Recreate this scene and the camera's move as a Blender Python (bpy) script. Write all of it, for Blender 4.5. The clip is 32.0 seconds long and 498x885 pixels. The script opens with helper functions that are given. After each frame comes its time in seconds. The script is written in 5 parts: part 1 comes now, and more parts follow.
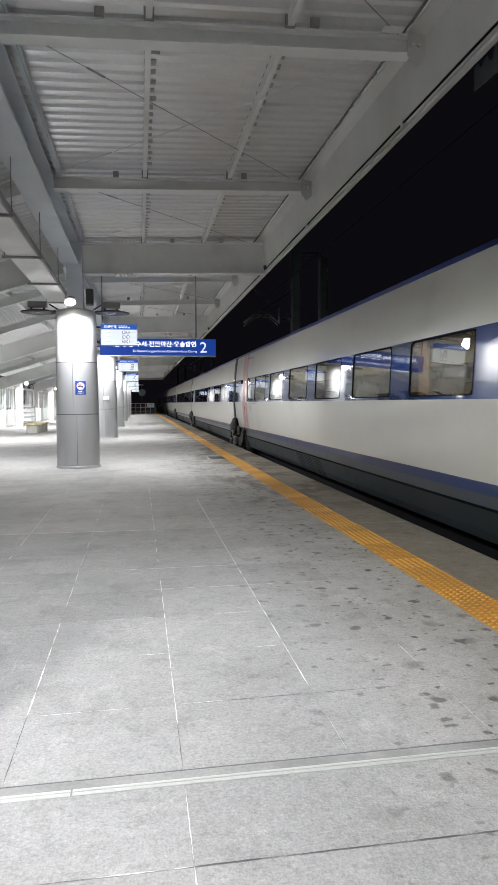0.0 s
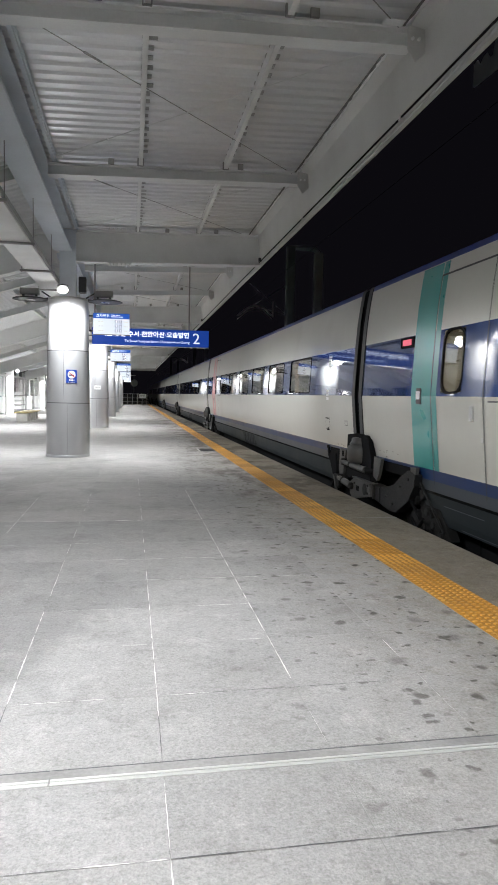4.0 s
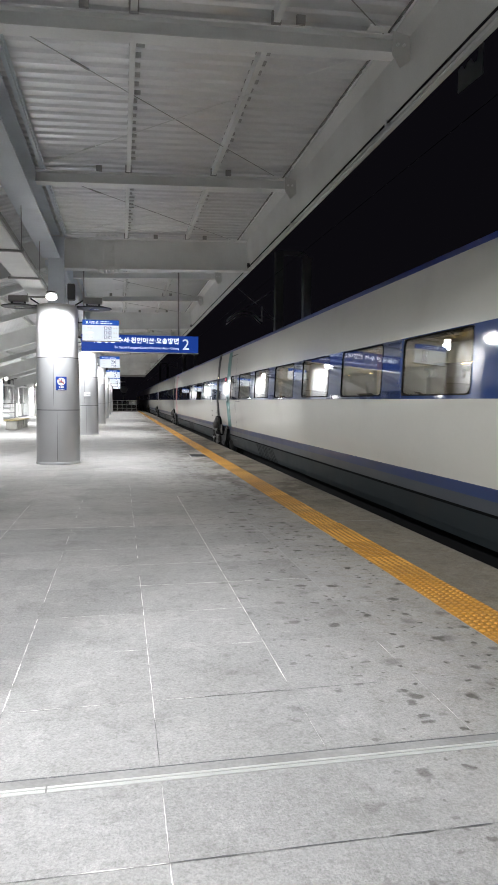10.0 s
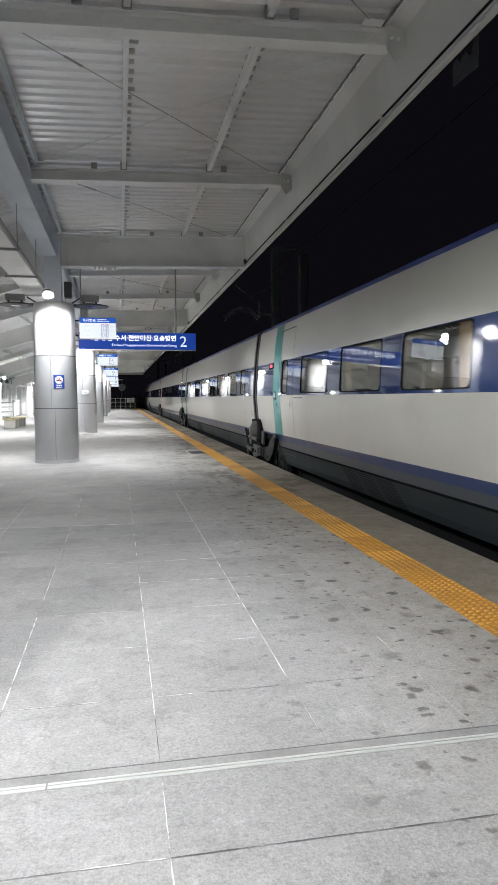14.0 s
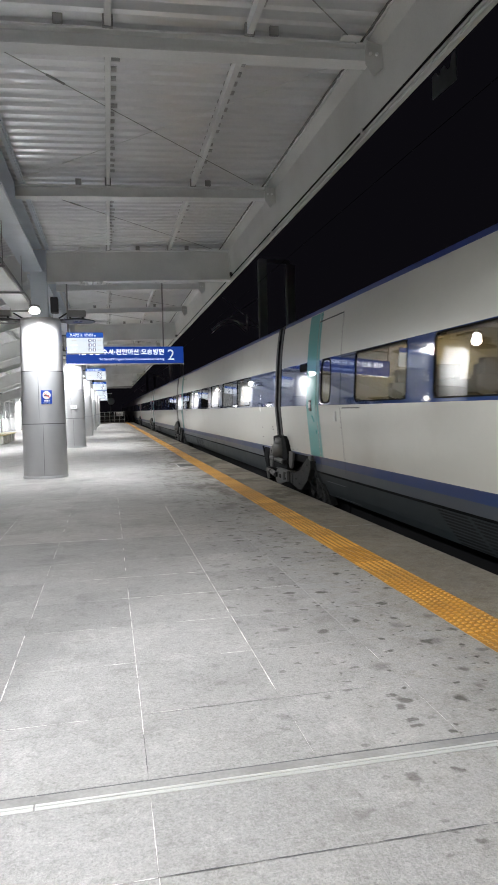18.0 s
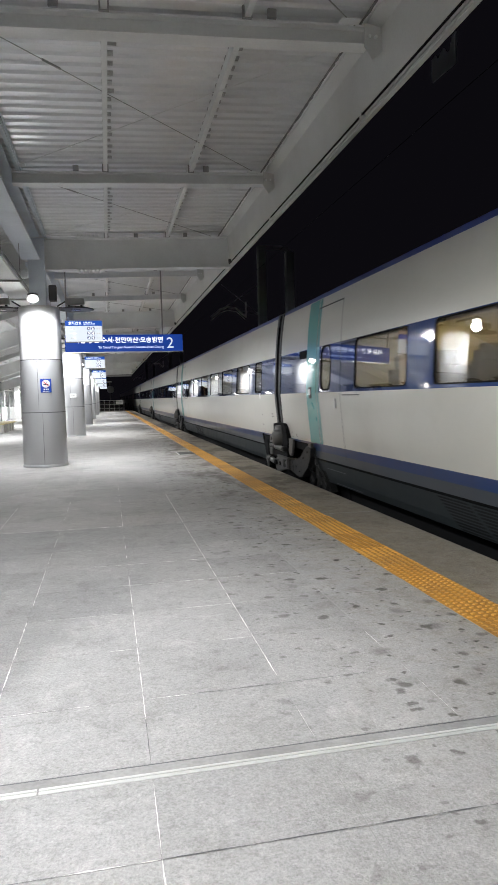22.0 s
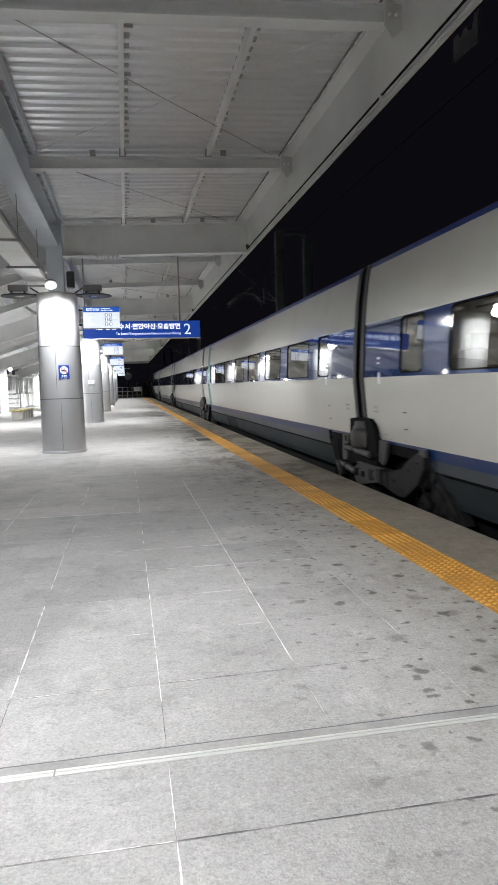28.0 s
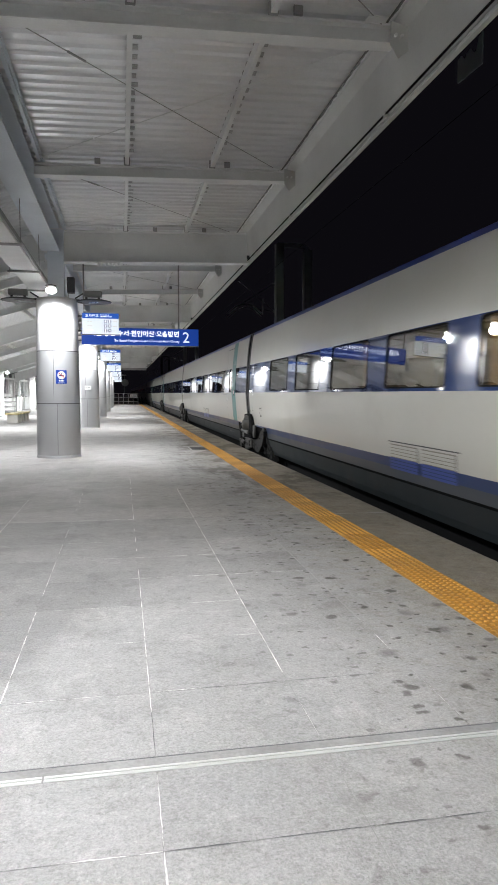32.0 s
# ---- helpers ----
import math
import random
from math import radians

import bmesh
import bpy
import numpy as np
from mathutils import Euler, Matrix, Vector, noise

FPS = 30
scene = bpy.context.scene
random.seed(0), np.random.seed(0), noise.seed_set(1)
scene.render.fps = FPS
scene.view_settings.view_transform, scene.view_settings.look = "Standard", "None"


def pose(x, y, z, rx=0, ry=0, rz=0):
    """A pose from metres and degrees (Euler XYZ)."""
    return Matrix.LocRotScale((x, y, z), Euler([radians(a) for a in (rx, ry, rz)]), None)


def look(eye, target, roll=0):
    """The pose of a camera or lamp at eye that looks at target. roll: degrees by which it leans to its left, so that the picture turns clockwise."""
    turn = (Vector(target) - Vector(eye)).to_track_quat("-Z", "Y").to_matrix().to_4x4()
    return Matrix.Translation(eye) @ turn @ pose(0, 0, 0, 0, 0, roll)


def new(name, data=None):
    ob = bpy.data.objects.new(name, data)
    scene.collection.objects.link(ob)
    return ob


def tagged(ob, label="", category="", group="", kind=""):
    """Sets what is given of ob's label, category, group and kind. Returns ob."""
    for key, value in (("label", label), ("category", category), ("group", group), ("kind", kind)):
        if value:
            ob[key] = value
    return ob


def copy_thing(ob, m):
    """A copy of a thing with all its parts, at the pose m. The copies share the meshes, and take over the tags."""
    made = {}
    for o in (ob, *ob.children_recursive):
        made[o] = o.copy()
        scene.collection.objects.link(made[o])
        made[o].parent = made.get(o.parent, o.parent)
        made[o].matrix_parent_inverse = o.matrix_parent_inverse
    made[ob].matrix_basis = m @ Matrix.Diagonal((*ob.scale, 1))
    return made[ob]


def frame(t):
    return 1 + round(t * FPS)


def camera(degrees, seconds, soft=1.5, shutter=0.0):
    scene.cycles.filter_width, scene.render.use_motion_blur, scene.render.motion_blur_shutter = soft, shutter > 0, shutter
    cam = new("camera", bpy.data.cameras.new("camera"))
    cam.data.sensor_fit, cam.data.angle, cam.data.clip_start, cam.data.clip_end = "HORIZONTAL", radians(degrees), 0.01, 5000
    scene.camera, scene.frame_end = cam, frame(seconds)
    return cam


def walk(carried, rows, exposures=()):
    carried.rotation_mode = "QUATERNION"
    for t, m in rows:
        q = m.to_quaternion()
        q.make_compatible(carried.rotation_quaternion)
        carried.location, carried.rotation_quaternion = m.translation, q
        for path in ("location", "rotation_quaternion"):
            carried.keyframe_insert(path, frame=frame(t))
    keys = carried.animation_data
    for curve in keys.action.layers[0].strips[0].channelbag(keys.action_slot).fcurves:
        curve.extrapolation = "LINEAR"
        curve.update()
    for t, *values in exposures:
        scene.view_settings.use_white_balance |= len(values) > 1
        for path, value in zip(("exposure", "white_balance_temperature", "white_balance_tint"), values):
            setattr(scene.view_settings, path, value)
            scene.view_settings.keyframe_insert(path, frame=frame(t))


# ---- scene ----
cam = camera(40.3, 32.0, soft=1.6, shutter=0.4)
PATH = [
    (0, (-0.128, -0.484, 1.265), (0.19, 1.487, 1.147), -0.3),
    (0.5, (-0.121, -0.483, 1.26), (0.202, 1.487, 1.142), -0.6),
    (1, (-0.125, -0.479, 1.259), (0.21, 1.489, 1.138), -0.0),
    (1.5, (-0.126, -0.477, 1.262), (0.21, 1.491, 1.14), 0.5),
    (2, (-0.119, -0.474, 1.259), (0.212, 1.495, 1.139), 0.5),
    (2.5, (-0.112, -0.469, 1.255), (0.221, 1.499, 1.134), 0.5),
    (3, (-0.106, -0.461, 1.253), (0.229, 1.505, 1.107), 0.4),
    (3.5, (-0.109, -0.459, 1.256), (0.234, 1.507, 1.115), 1.0),
    (5.5, (-0.112, -0.482, 1.255), (0.231, 1.484, 1.126), 1.1),
    (6, (-0.108, -0.481, 1.252), (0.233, 1.486, 1.128), 1.1),
    (6.5, (-0.106, -0.482, 1.252), (0.229, 1.486, 1.131), 1.2),
    (7, (-0.115, -0.482, 1.255), (0.214, 1.487, 1.123), 1.6),
    (7.5, (-0.129, -0.47, 1.255), (0.199, 1.499, 1.117), 2.0),
    (8, (-0.153, -0.464, 1.255), (0.177, 1.505, 1.131), 1.9),
    (8.5, (-0.153, -0.458, 1.255), (0.197, 1.508, 1.146), 1.2),
    (9, (-0.145, -0.459, 1.251), (0.205, 1.507, 1.149), 0.7),
    (9.5, (-0.133, -0.468, 1.252), (0.238, 1.494, 1.142), 0.5),
    (10, (-0.123, -0.473, 1.251), (0.248, 1.488, 1.129), 0.4),
    (10.5, (-0.127, -0.473, 1.253), (0.232, 1.49, 1.128), -0.0),
    (11, (-0.131, -0.475, 1.249), (0.218, 1.49, 1.126), 0.2),
    (11.5, (-0.128, -0.476, 1.251), (0.215, 1.49, 1.118), 0.3),
    (12, (-0.127, -0.472, 1.25), (0.217, 1.494, 1.11), -0.0),
    (12.5, (-0.127, -0.476, 1.251), (0.225, 1.488, 1.117), -0.1),
    (13, (-0.12, -0.474, 1.249), (0.23, 1.491, 1.126), -0.3),
    (13.5, (-0.118, -0.477, 1.25), (0.243, 1.486, 1.124), -0.2),
    (14, (-0.115, -0.474, 1.247), (0.259, 1.486, 1.115), -0.2),
    (14.5, (-0.114, -0.473, 1.247), (0.272, 1.485, 1.105), -0.4),
    (16.5, (-0.088, -0.48, 1.255), (0.32, 1.475, 1.15), -1.2),
    (17, (-0.09, -0.482, 1.255), (0.321, 1.473, 1.161), -1.2),
    (17.5, (-0.092, -0.48, 1.255), (0.313, 1.476, 1.154), -1.2),
    (18, (-0.093, -0.485, 1.256), (0.31, 1.472, 1.157), -1.2),
    (18.5, (-0.092, -0.49, 1.255), (0.317, 1.465, 1.154), -1.0),
    (19, (-0.096, -0.488, 1.252), (0.321, 1.465, 1.146), -1.1),
    (19.5, (-0.098, -0.486, 1.253), (0.322, 1.466, 1.137), -1.4),
    (20, (-0.097, -0.482, 1.251), (0.316, 1.471, 1.129), -1.3),
    (20.5, (-0.097, -0.48, 1.249), (0.309, 1.473, 1.109), -1.3),
    (21, (-0.094, -0.475, 1.249), (0.304, 1.479, 1.096), -1.3),
    (21.5, (-0.092, -0.478, 1.247), (0.305, 1.477, 1.103), -1.5),
    (22, (-0.093, -0.487, 1.253), (0.309, 1.467, 1.118), -1.5),
    (22.5, (-0.094, -0.485, 1.249), (0.308, 1.469, 1.114), -1.4),
    (23, (-0.097, -0.484, 1.25), (0.301, 1.471, 1.111), -1.3),
    (23.5, (-0.098, -0.483, 1.251), (0.302, 1.472, 1.112), -1.3),
    (24, (-0.093, -0.484, 1.25), (0.296, 1.472, 1.104), -1.6),
    (24.5, (-0.09, -0.484, 1.251), (0.286, 1.475, 1.101), -2.0),
    (25, (-0.082, -0.479, 1.247), (0.27, 1.483, 1.087), -2.4),
    (25.5, (-0.081, -0.474, 1.246), (0.264, 1.488, 1.069), -2.3),
    (27.5, (-0.084, -0.477, 1.247), (0.259, 1.485, 1.065), -1.8),
    (28, (-0.084, -0.472, 1.243), (0.266, 1.49, 1.071), -1.5),
    (28.5, (-0.09, -0.481, 1.249), (0.268, 1.48, 1.084), -1.3),
    (29, (-0.089, -0.484, 1.247), (0.267, 1.478, 1.09), -1.4),
    (29.5, (-0.09, -0.485, 1.246), (0.256, 1.479, 1.089), -1.4),
    (30, (-0.089, -0.481, 1.248), (0.263, 1.481, 1.085), -0.9),
    (30.5, (-0.091, -0.478, 1.244), (0.256, 1.485, 1.082), -0.6),
    (31, (-0.094, -0.482, 1.249), (0.26, 1.48, 1.091), -0.3),
    (31.5, (-0.096, -0.483, 1.248), (0.261, 1.479, 1.096), -0.1),
    (32, (-0.098, -0.486, 1.252), (0.268, 1.475, 1.109), 0.2),
]
walk(cam, [(t, look(eye, target, roll)) for t, eye, target, roll in PATH])

# ---- light ----
world = bpy.data.worlds.new("night")
world.use_nodes = True
scene.world = world
world.node_tree.nodes["Background"].inputs[0].default_value = (0.0034, 0.0031, 0.0044, 1)
world.node_tree.nodes["Background"].inputs[1].default_value = 1.0

COL_X, COL_Y, COL_STEP = -1.33, 13.35, 11.4
COLUMNS = [COL_Y + COL_STEP * k for k in range(-2, 6)]
FLOOD_W = 395.0


def spot(x, y, z, tx, ty, tz, watts, degrees=168, blend=0.35, size=0.1, tone=(0.965, 0.985, 1.0)):
    d = bpy.data.lights.new("platform_light", "SPOT")
    d.energy, d.spot_size, d.spot_blend, d.shadow_soft_size, d.color = watts, radians(degrees), blend, size, tone
    ob = new("platform_light", d)
    ob.matrix_world = look((x, y, z), (tx, ty, tz))
    return ob


for yc in COLUMNS:
    for d in (-1.0, 1.0):
        spot(COL_X - 0.01, yc + d, 3.0, COL_X - 0.01, yc + d, 0, FLOOD_W, 176, 0.3, 0.1)
POST_Y = (24.1, 37.3, 50.5, 63.7)
for yp in POST_Y:
    spot(-6.02, yp - 0.25, 2.2, -5.7, yp - 0.25, 0, 750)



# ---- materials ----
def nodes_of(name):
    m = bpy.data.materials.new(name)
    m.use_nodes = True
    return m, m.node_tree.nodes, m.node_tree.links, m.node_tree.nodes["Principled BSDF"]


def pbr(name, col, rough=0.5, metal=0.0, var=0.12, scale=3.0, fine=60.0, bump=0.1, coat=0.0, world_space=True, pieces=0.0, dirt=None, dirt_amount=0.0, dirt_at=(0.5, 0.75), rvar=0.08, spec=0.5):
    """A surface with stains at one scale, grain at another, and a fine relief."""
    m, n, l, b = nodes_of(name)
    b.inputs["Metallic"].default_value = metal
    b.inputs["Specular IOR Level"].default_value = spec
    b.inputs["Coat Weight"].default_value = coat
    b.inputs["Coat Roughness"].default_value = 0.03
    if world_space:
        g = n.new("ShaderNodeNewGeometry").outputs["Position"]
    else:
        g = n.new("ShaderNodeTexCoord").outputs["Object"]
    big, small = n.new("ShaderNodeTexNoise"), n.new("ShaderNodeTexNoise")
    big.inputs["Scale"].default_value, big.inputs["Detail"].default_value = scale, 6
    small.inputs["Scale"].default_value, small.inputs["Detail"].default_value = fine, 3
    l.new(g, big.inputs["Vector"])
    l.new(g, small.inputs["Vector"])
    add = n.new("ShaderNodeMath")
    add.operation = "MULTIPLY_ADD"
    l.new(big.outputs["Fac"], add.inputs[0])
    add.inputs[1].default_value = 2.0
    l.new(small.outputs["Fac"], add.inputs[2])
    rng = n.new("ShaderNodeMapRange")
    rng.inputs["From Min"].default_value, rng.inputs["From Max"].default_value = 1.0, 2.0
    rng.inputs["To Min"].default_value, rng.inputs["To Max"].default_value = 1 - var, 1 + var
    l.new(add.outputs[0], rng.inputs["Value"])
    value = rng.outputs[0]
    if pieces:
        info = n.new("ShaderNodeObjectInfo")
        pr = n.new("ShaderNodeMapRange")
        pr.inputs["To Min"].default_value, pr.inputs["To Max"].default_value = 1 - pieces, 1 + pieces
        l.new(info.outputs["Random"], pr.inputs["Value"])
        mul = n.new("ShaderNodeMath")
        mul.operation = "MULTIPLY"
        l.new(value, mul.inputs[0])
        l.new(pr.outputs[0], mul.inputs[1])
        value = mul.outputs[0]
    scl = n.new("ShaderNodeVectorMath")
    scl.operation = "SCALE"
    scl.inputs[0].default_value = col
    l.new(value, scl.inputs["Scale"])
    colour = scl.outputs[0]
    if dirt:
        dn = n.new("ShaderNodeTexNoise")
        dn.inputs["Scale"].default_value, dn.inputs["Detail"].default_value = scale * 0.6, 8
        l.new(g, dn.inputs["Vector"])
        dr = n.new("ShaderNodeMapRange")
        dr.inputs["From Min"].default_value, dr.inputs["From Max"].default_value = dirt_at
        dr.inputs["To Max"].default_value = dirt_amount
        l.new(dn.outputs["Fac"], dr.inputs["Value"])
        mix = n.new("ShaderNodeMix")
        mix.data_type = "RGBA"
        l.new(dr.outputs[0], mix.inputs["Factor"])
        l.new(colour, mix.inputs["A"])
        mix.inputs["B"].default_value = (*dirt, 1)
        colour = mix.outputs["Result"]
    l.new(colour, b.inputs["Base Color"])
    rr = n.new("ShaderNodeMapRange")
    rr.inputs["To Min"].default_value, rr.inputs["To Max"].default_value = max(0.02, rough - rvar), min(1, rough + rvar)
    l.new(big.outputs["Fac"], rr.inputs["Value"])
    l.new(rr.outputs[0], b.inputs["Roughness"])
    if bump:
        bp = n.new("ShaderNodeBump")
        bp.inputs["Strength"].default_value, bp.inputs["Distance"].default_value = bump, 0.01
        l.new(small.outputs["Fac"], bp.inputs["Height"])
        l.new(bp.outputs[0], b.inputs["Normal"])
    return m


def glow(name, col, strength, base=1.0):
    """A lit surface; base: how much of its colour it also reflects."""
    m, n, l, b = nodes_of(name)
    b.inputs["Base Color"].default_value = (*(c * base for c in col), 1)
    b.inputs["Specular IOR Level"].default_value = 0.5 * base
    b.inputs["Emission Color"].default_value = (*col, 1)
    b.inputs["Emission Strength"].default_value = strength
    return m


def pane(name, tint, ior=1.5, rough=0.0):
    m, n, l, b = nodes_of(name)
    clear, gloss, lw, mix = (n.new("ShaderNode" + k) for k in ("BsdfTransparent", "BsdfGlossy", "LayerWeight", "MixShader"))
    clear.inputs[0].default_value = (*tint, 1)
    gloss.inputs["Roughness"].default_value = rough
    lw.inputs["Blend"].default_value = 0.5
    power, scale = n.new("ShaderNodeMath"), n.new("ShaderNodeMapRange")
    power.operation = "POWER"
    power.inputs[1].default_value = 3.2
    l.new(lw.outputs["Facing"], power.inputs[0])
    scale.inputs["To Min"].default_value = ((ior - 1) / (ior + 1)) ** 2
    l.new(power.outputs[0], scale.inputs["Value"])
    l.new(scale.outputs[0], mix.inputs[0])
    l.new(clear.outputs[0], mix.inputs[1])
    l.new(gloss.outputs[0], mix.inputs[2])
    l.new(mix.outputs[0], n["Material Output"].inputs["Surface"])
    return m


def floor_material(name, col, spots):
    """Ground granite concrete: speckle, broad scuffs, worn paler patches and round dark drips."""
    m = pbr(name, col, rough=0.68, var=0.16, scale=1.4, fine=130, bump=0.5, pieces=0.07, rvar=0.12, spec=0.06)
    n, l = m.node_tree.nodes, m.node_tree.links
    b = n["Principled BSDF"]
    pos = n.new("ShaderNodeNewGeometry").outputs["Position"]
    source = b.inputs["Base Color"].links[0].from_socket

    def layer(src, mask, value):
        mix = n.new("ShaderNodeMix")
        mix.data_type = "RGBA"
        mix.blend_type = "MULTIPLY"
        l.new(mask, mix.inputs["Factor"])
        l.new(src, mix.inputs["A"])
        mix.inputs["B"].default_value = (*value, 1)
        return mix.outputs["Result"]

    def ramp(src, a, c, hi=1.0):
        r = n.new("ShaderNodeMapRange")
        r.inputs["From Min"].default_value, r.inputs["From Max"].default_value, r.inputs["To Max"].default_value = a, c, hi
        l.new(src, r.inputs["Value"])
        return r.outputs[0]

    sep = n.new("ShaderNodeSeparateXYZ")
    l.new(pos, sep.inputs[0])
    # angular pale and dark chips in the ground surface, two sizes
    for s, lo, hi, value in ((190, 0.5, 0.95, (0.74, 0.74, 0.74)), (100, 0.78, 0.95, (0.8, 0.8, 0.79)), (110, 0.2, 0.0, (1.16, 1.16, 1.15))):
        chip = n.new("ShaderNodeTexVoronoi")
        chip.inputs["Scale"].default_value, chip.inputs["Randomness"].default_value = s, 1.0
        l.new(pos, chip.inputs["Vector"])
        tone = n.new("ShaderNodeSeparateColor")
        l.new(chip.outputs["Color"], tone.inputs[0])
        source = layer(source, ramp(tone.outputs[0], lo, hi, 0.42), value)
    speck = n.new("ShaderNodeTexNoise")
    speck.inputs["Scale"].default_value, speck.inputs["Detail"].default_value, speck.inputs["Roughness"].default_value = 75, 4, 0.7
    l.new(pos, speck.inputs["Vector"])
    source = layer(source, ramp(speck.outputs["Fac"], 0.48, 0.66, 0.42), (0.6, 0.6, 0.59))
    source = layer(source, ramp(speck.outputs["Fac"], 0.46, 0.34, 0.7), (1.2, 1.2, 1.2))
    # scuffs at several scales, brown dirt towards the track side
    for s, lo, hi, amount, value in ((2.2, 0.5, 0.66, 0.55, (0.66, 0.655, 0.64)), (0.7, 0.45, 0.6, 0.45, (0.72, 0.715, 0.7)), (26.0, 0.5, 0.64, 0.5, (0.72, 0.715, 0.7)), (8.0, 0.53, 0.68, 0.5, (0.7, 0.69, 0.67))):
        scuff = n.new("ShaderNodeTexNoise")
        scuff.inputs["Scale"].default_value, scuff.inputs["Detail"].default_value, scuff.inputs["Roughness"].default_value = s, 12, 0.74
        l.new(pos, scuff.inputs["Vector"])
        source = layer(source, ramp(scuff.outputs["Fac"], lo, hi, amount), value)
    # pale dry scuffs
    pale = n.new("ShaderNodeTexNoise")
    pale.inputs["Scale"].default_value, pale.inputs["Detail"].default_value, pale.inputs["Roughness"].default_value = 4.0, 14, 0.8
    pale.inputs["Distortion"].default_value = 0.6
    l.new(pos, pale.inputs["Vector"])
    source = layer(source, ramp(pale.outputs["Fac"], 0.52, 0.62, 0.8), (1.2, 1.2, 1.2))
    brown = n.new("ShaderNodeMath")
    brown.operation = "MULTIPLY"
    l.new(ramp(sep.outputs[0], 0.7, 1.8), brown.inputs[0])
    l.new(ramp(scuff.outputs["Fac"], 0.3, 0.65), brown.inputs[1])
    source = layer(source, brown.outputs[0], (0.85, 0.79, 0.7))
    # wet dark smears beside the tactile strip
    flat = n.new("ShaderNodeVectorMath")
    flat.operation = "MULTIPLY"
    l.new(pos, flat.inputs[0])
    flat.inputs[1].default_value = (0.9, 0.55, 1)
    smear = n.new("ShaderNodeTexNoise")
    smear.inputs["Scale"].default_value, smear.inputs["Detail"].default_value, smear.inputs["Roughness"].default_value = 1.5, 9, 0.68
    l.new(flat.outputs[0], smear.inputs["Vector"])
    wet = n.new("ShaderNodeMath")
    wet.operation = "MULTIPLY"
    l.new(ramp(sep.outputs[0], 0.5, 1.4), wet.inputs[0])
    l.new(ramp(smear.outputs["Fac"], 0.48, 0.56), wet.inputs[1])
    far = n.new("ShaderNodeMath")
    far.operation = "MULTIPLY"
    l.new(wet.outputs[0], far.inputs[0])
    l.new(ramp(sep.outputs[1], 5.5, 9.0, 0.62), far.inputs[1])
    source = layer(source, far.outputs[0], (0.34, 0.32, 0.29))
    if spots:
        warp = n.new("ShaderNodeTexNoise")
        warp.inputs["Scale"].default_value, warp.inputs["Detail"].default_value = 17, 5
        l.new(pos, warp.inputs["Vector"])
        wm = n.new("ShaderNodeVectorMath")
        wm.operation = "MULTIPLY_ADD"
        l.new(warp.outputs["Color"], wm.inputs[0])
        wm.inputs[1].default_value = (0.11, 0.06, 0)
        l.new(pos, wm.inputs[2])
        side = ramp(sep.outputs[0], 0.15, 1.2)
        for s, r0, r1, amount, keep in ((2.4, 0.03, 0.06, 0.5, 0.55), (4.2, 0.038, 0.062, 0.85, 0.5), (8.0, 0.038, 0.06, 0.85, 0.6), (15.0, 0.04, 0.07, 0.75, 0.74)):
            v = n.new("ShaderNodeTexVoronoi")
            v.voronoi_dimensions = "2D"
            v.inputs["Scale"].default_value = s
            l.new(wm.outputs[0], v.inputs["Vector"])
            dot = n.new("ShaderNodeMapRange")
            dot.inputs["From Min"].default_value, dot.inputs["From Max"].default_value = r1 * 2.6, r0 * 2.0
            dot.inputs["To Max"].default_value = amount
            l.new(v.outputs["Distance"], dot.inputs["Value"])
            pick = n.new("ShaderNodeSeparateColor")
            l.new(v.outputs["Color"], pick.inputs[0])
            gate = ramp(pick.outputs[0], keep, keep + 0.12)
            for other in (gate, side):
                mu = n.new("ShaderNodeMath")
                mu.operation = "MULTIPLY"
                l.new(dot.outputs[0], mu.inputs[0])
                l.new(other, mu.inputs[1])
                dot = mu
            source = layer(source, dot.outputs[0], (0.3, 0.29, 0.27))
    l.new(source, b.inputs["Base Color"])
    return m


M_SLAB = floor_material("granite_slab", (0.452, 0.445, 0.444), True)
M_FLOOR = floor_material("concrete_paving", (0.495, 0.484, 0.478), True)
M_COPING = floor_material("coping_concrete", (0.31, 0.285, 0.25), False)
M_GROUT = pbr("joint_mortar", (0.34, 0.335, 0.33), 0.9, var=0.25, scale=4, bump=0.3, dirt=(0.2, 0.195, 0.19), dirt_amount=0.6, dirt_at=(0.48, 0.68))
# tile ground between the domes, a darker orange than the domes
M_TACTBASE = pbr("tactile_darker_ground", (0.47, 0.22, 0.028), 0.65, var=0.15, scale=3, fine=80, bump=0.15, pieces=0.05, dirt=(0.2, 0.12, 0.04), dirt_amount=0.5)
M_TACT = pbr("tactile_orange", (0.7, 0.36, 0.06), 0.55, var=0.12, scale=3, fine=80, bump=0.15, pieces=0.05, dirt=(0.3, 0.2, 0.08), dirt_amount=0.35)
M_STEEL = pbr("stainless", (0.55, 0.55, 0.54), 0.38, 0.7, var=0.08, scale=8, bump=0.03)
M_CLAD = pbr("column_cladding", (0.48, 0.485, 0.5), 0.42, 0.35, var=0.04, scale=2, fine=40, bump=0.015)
# top panel only: paler and less metallic than the panels below
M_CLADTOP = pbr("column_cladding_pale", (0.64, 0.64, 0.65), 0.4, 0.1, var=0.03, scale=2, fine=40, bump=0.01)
M_POST = pbr("post_white", (0.78, 0.78, 0.77), 0.5, var=0.05, scale=1.2, bump=0.03)
M_SEAM = pbr("seam_dark", (0.12, 0.12, 0.125), 0.6, bump=0)
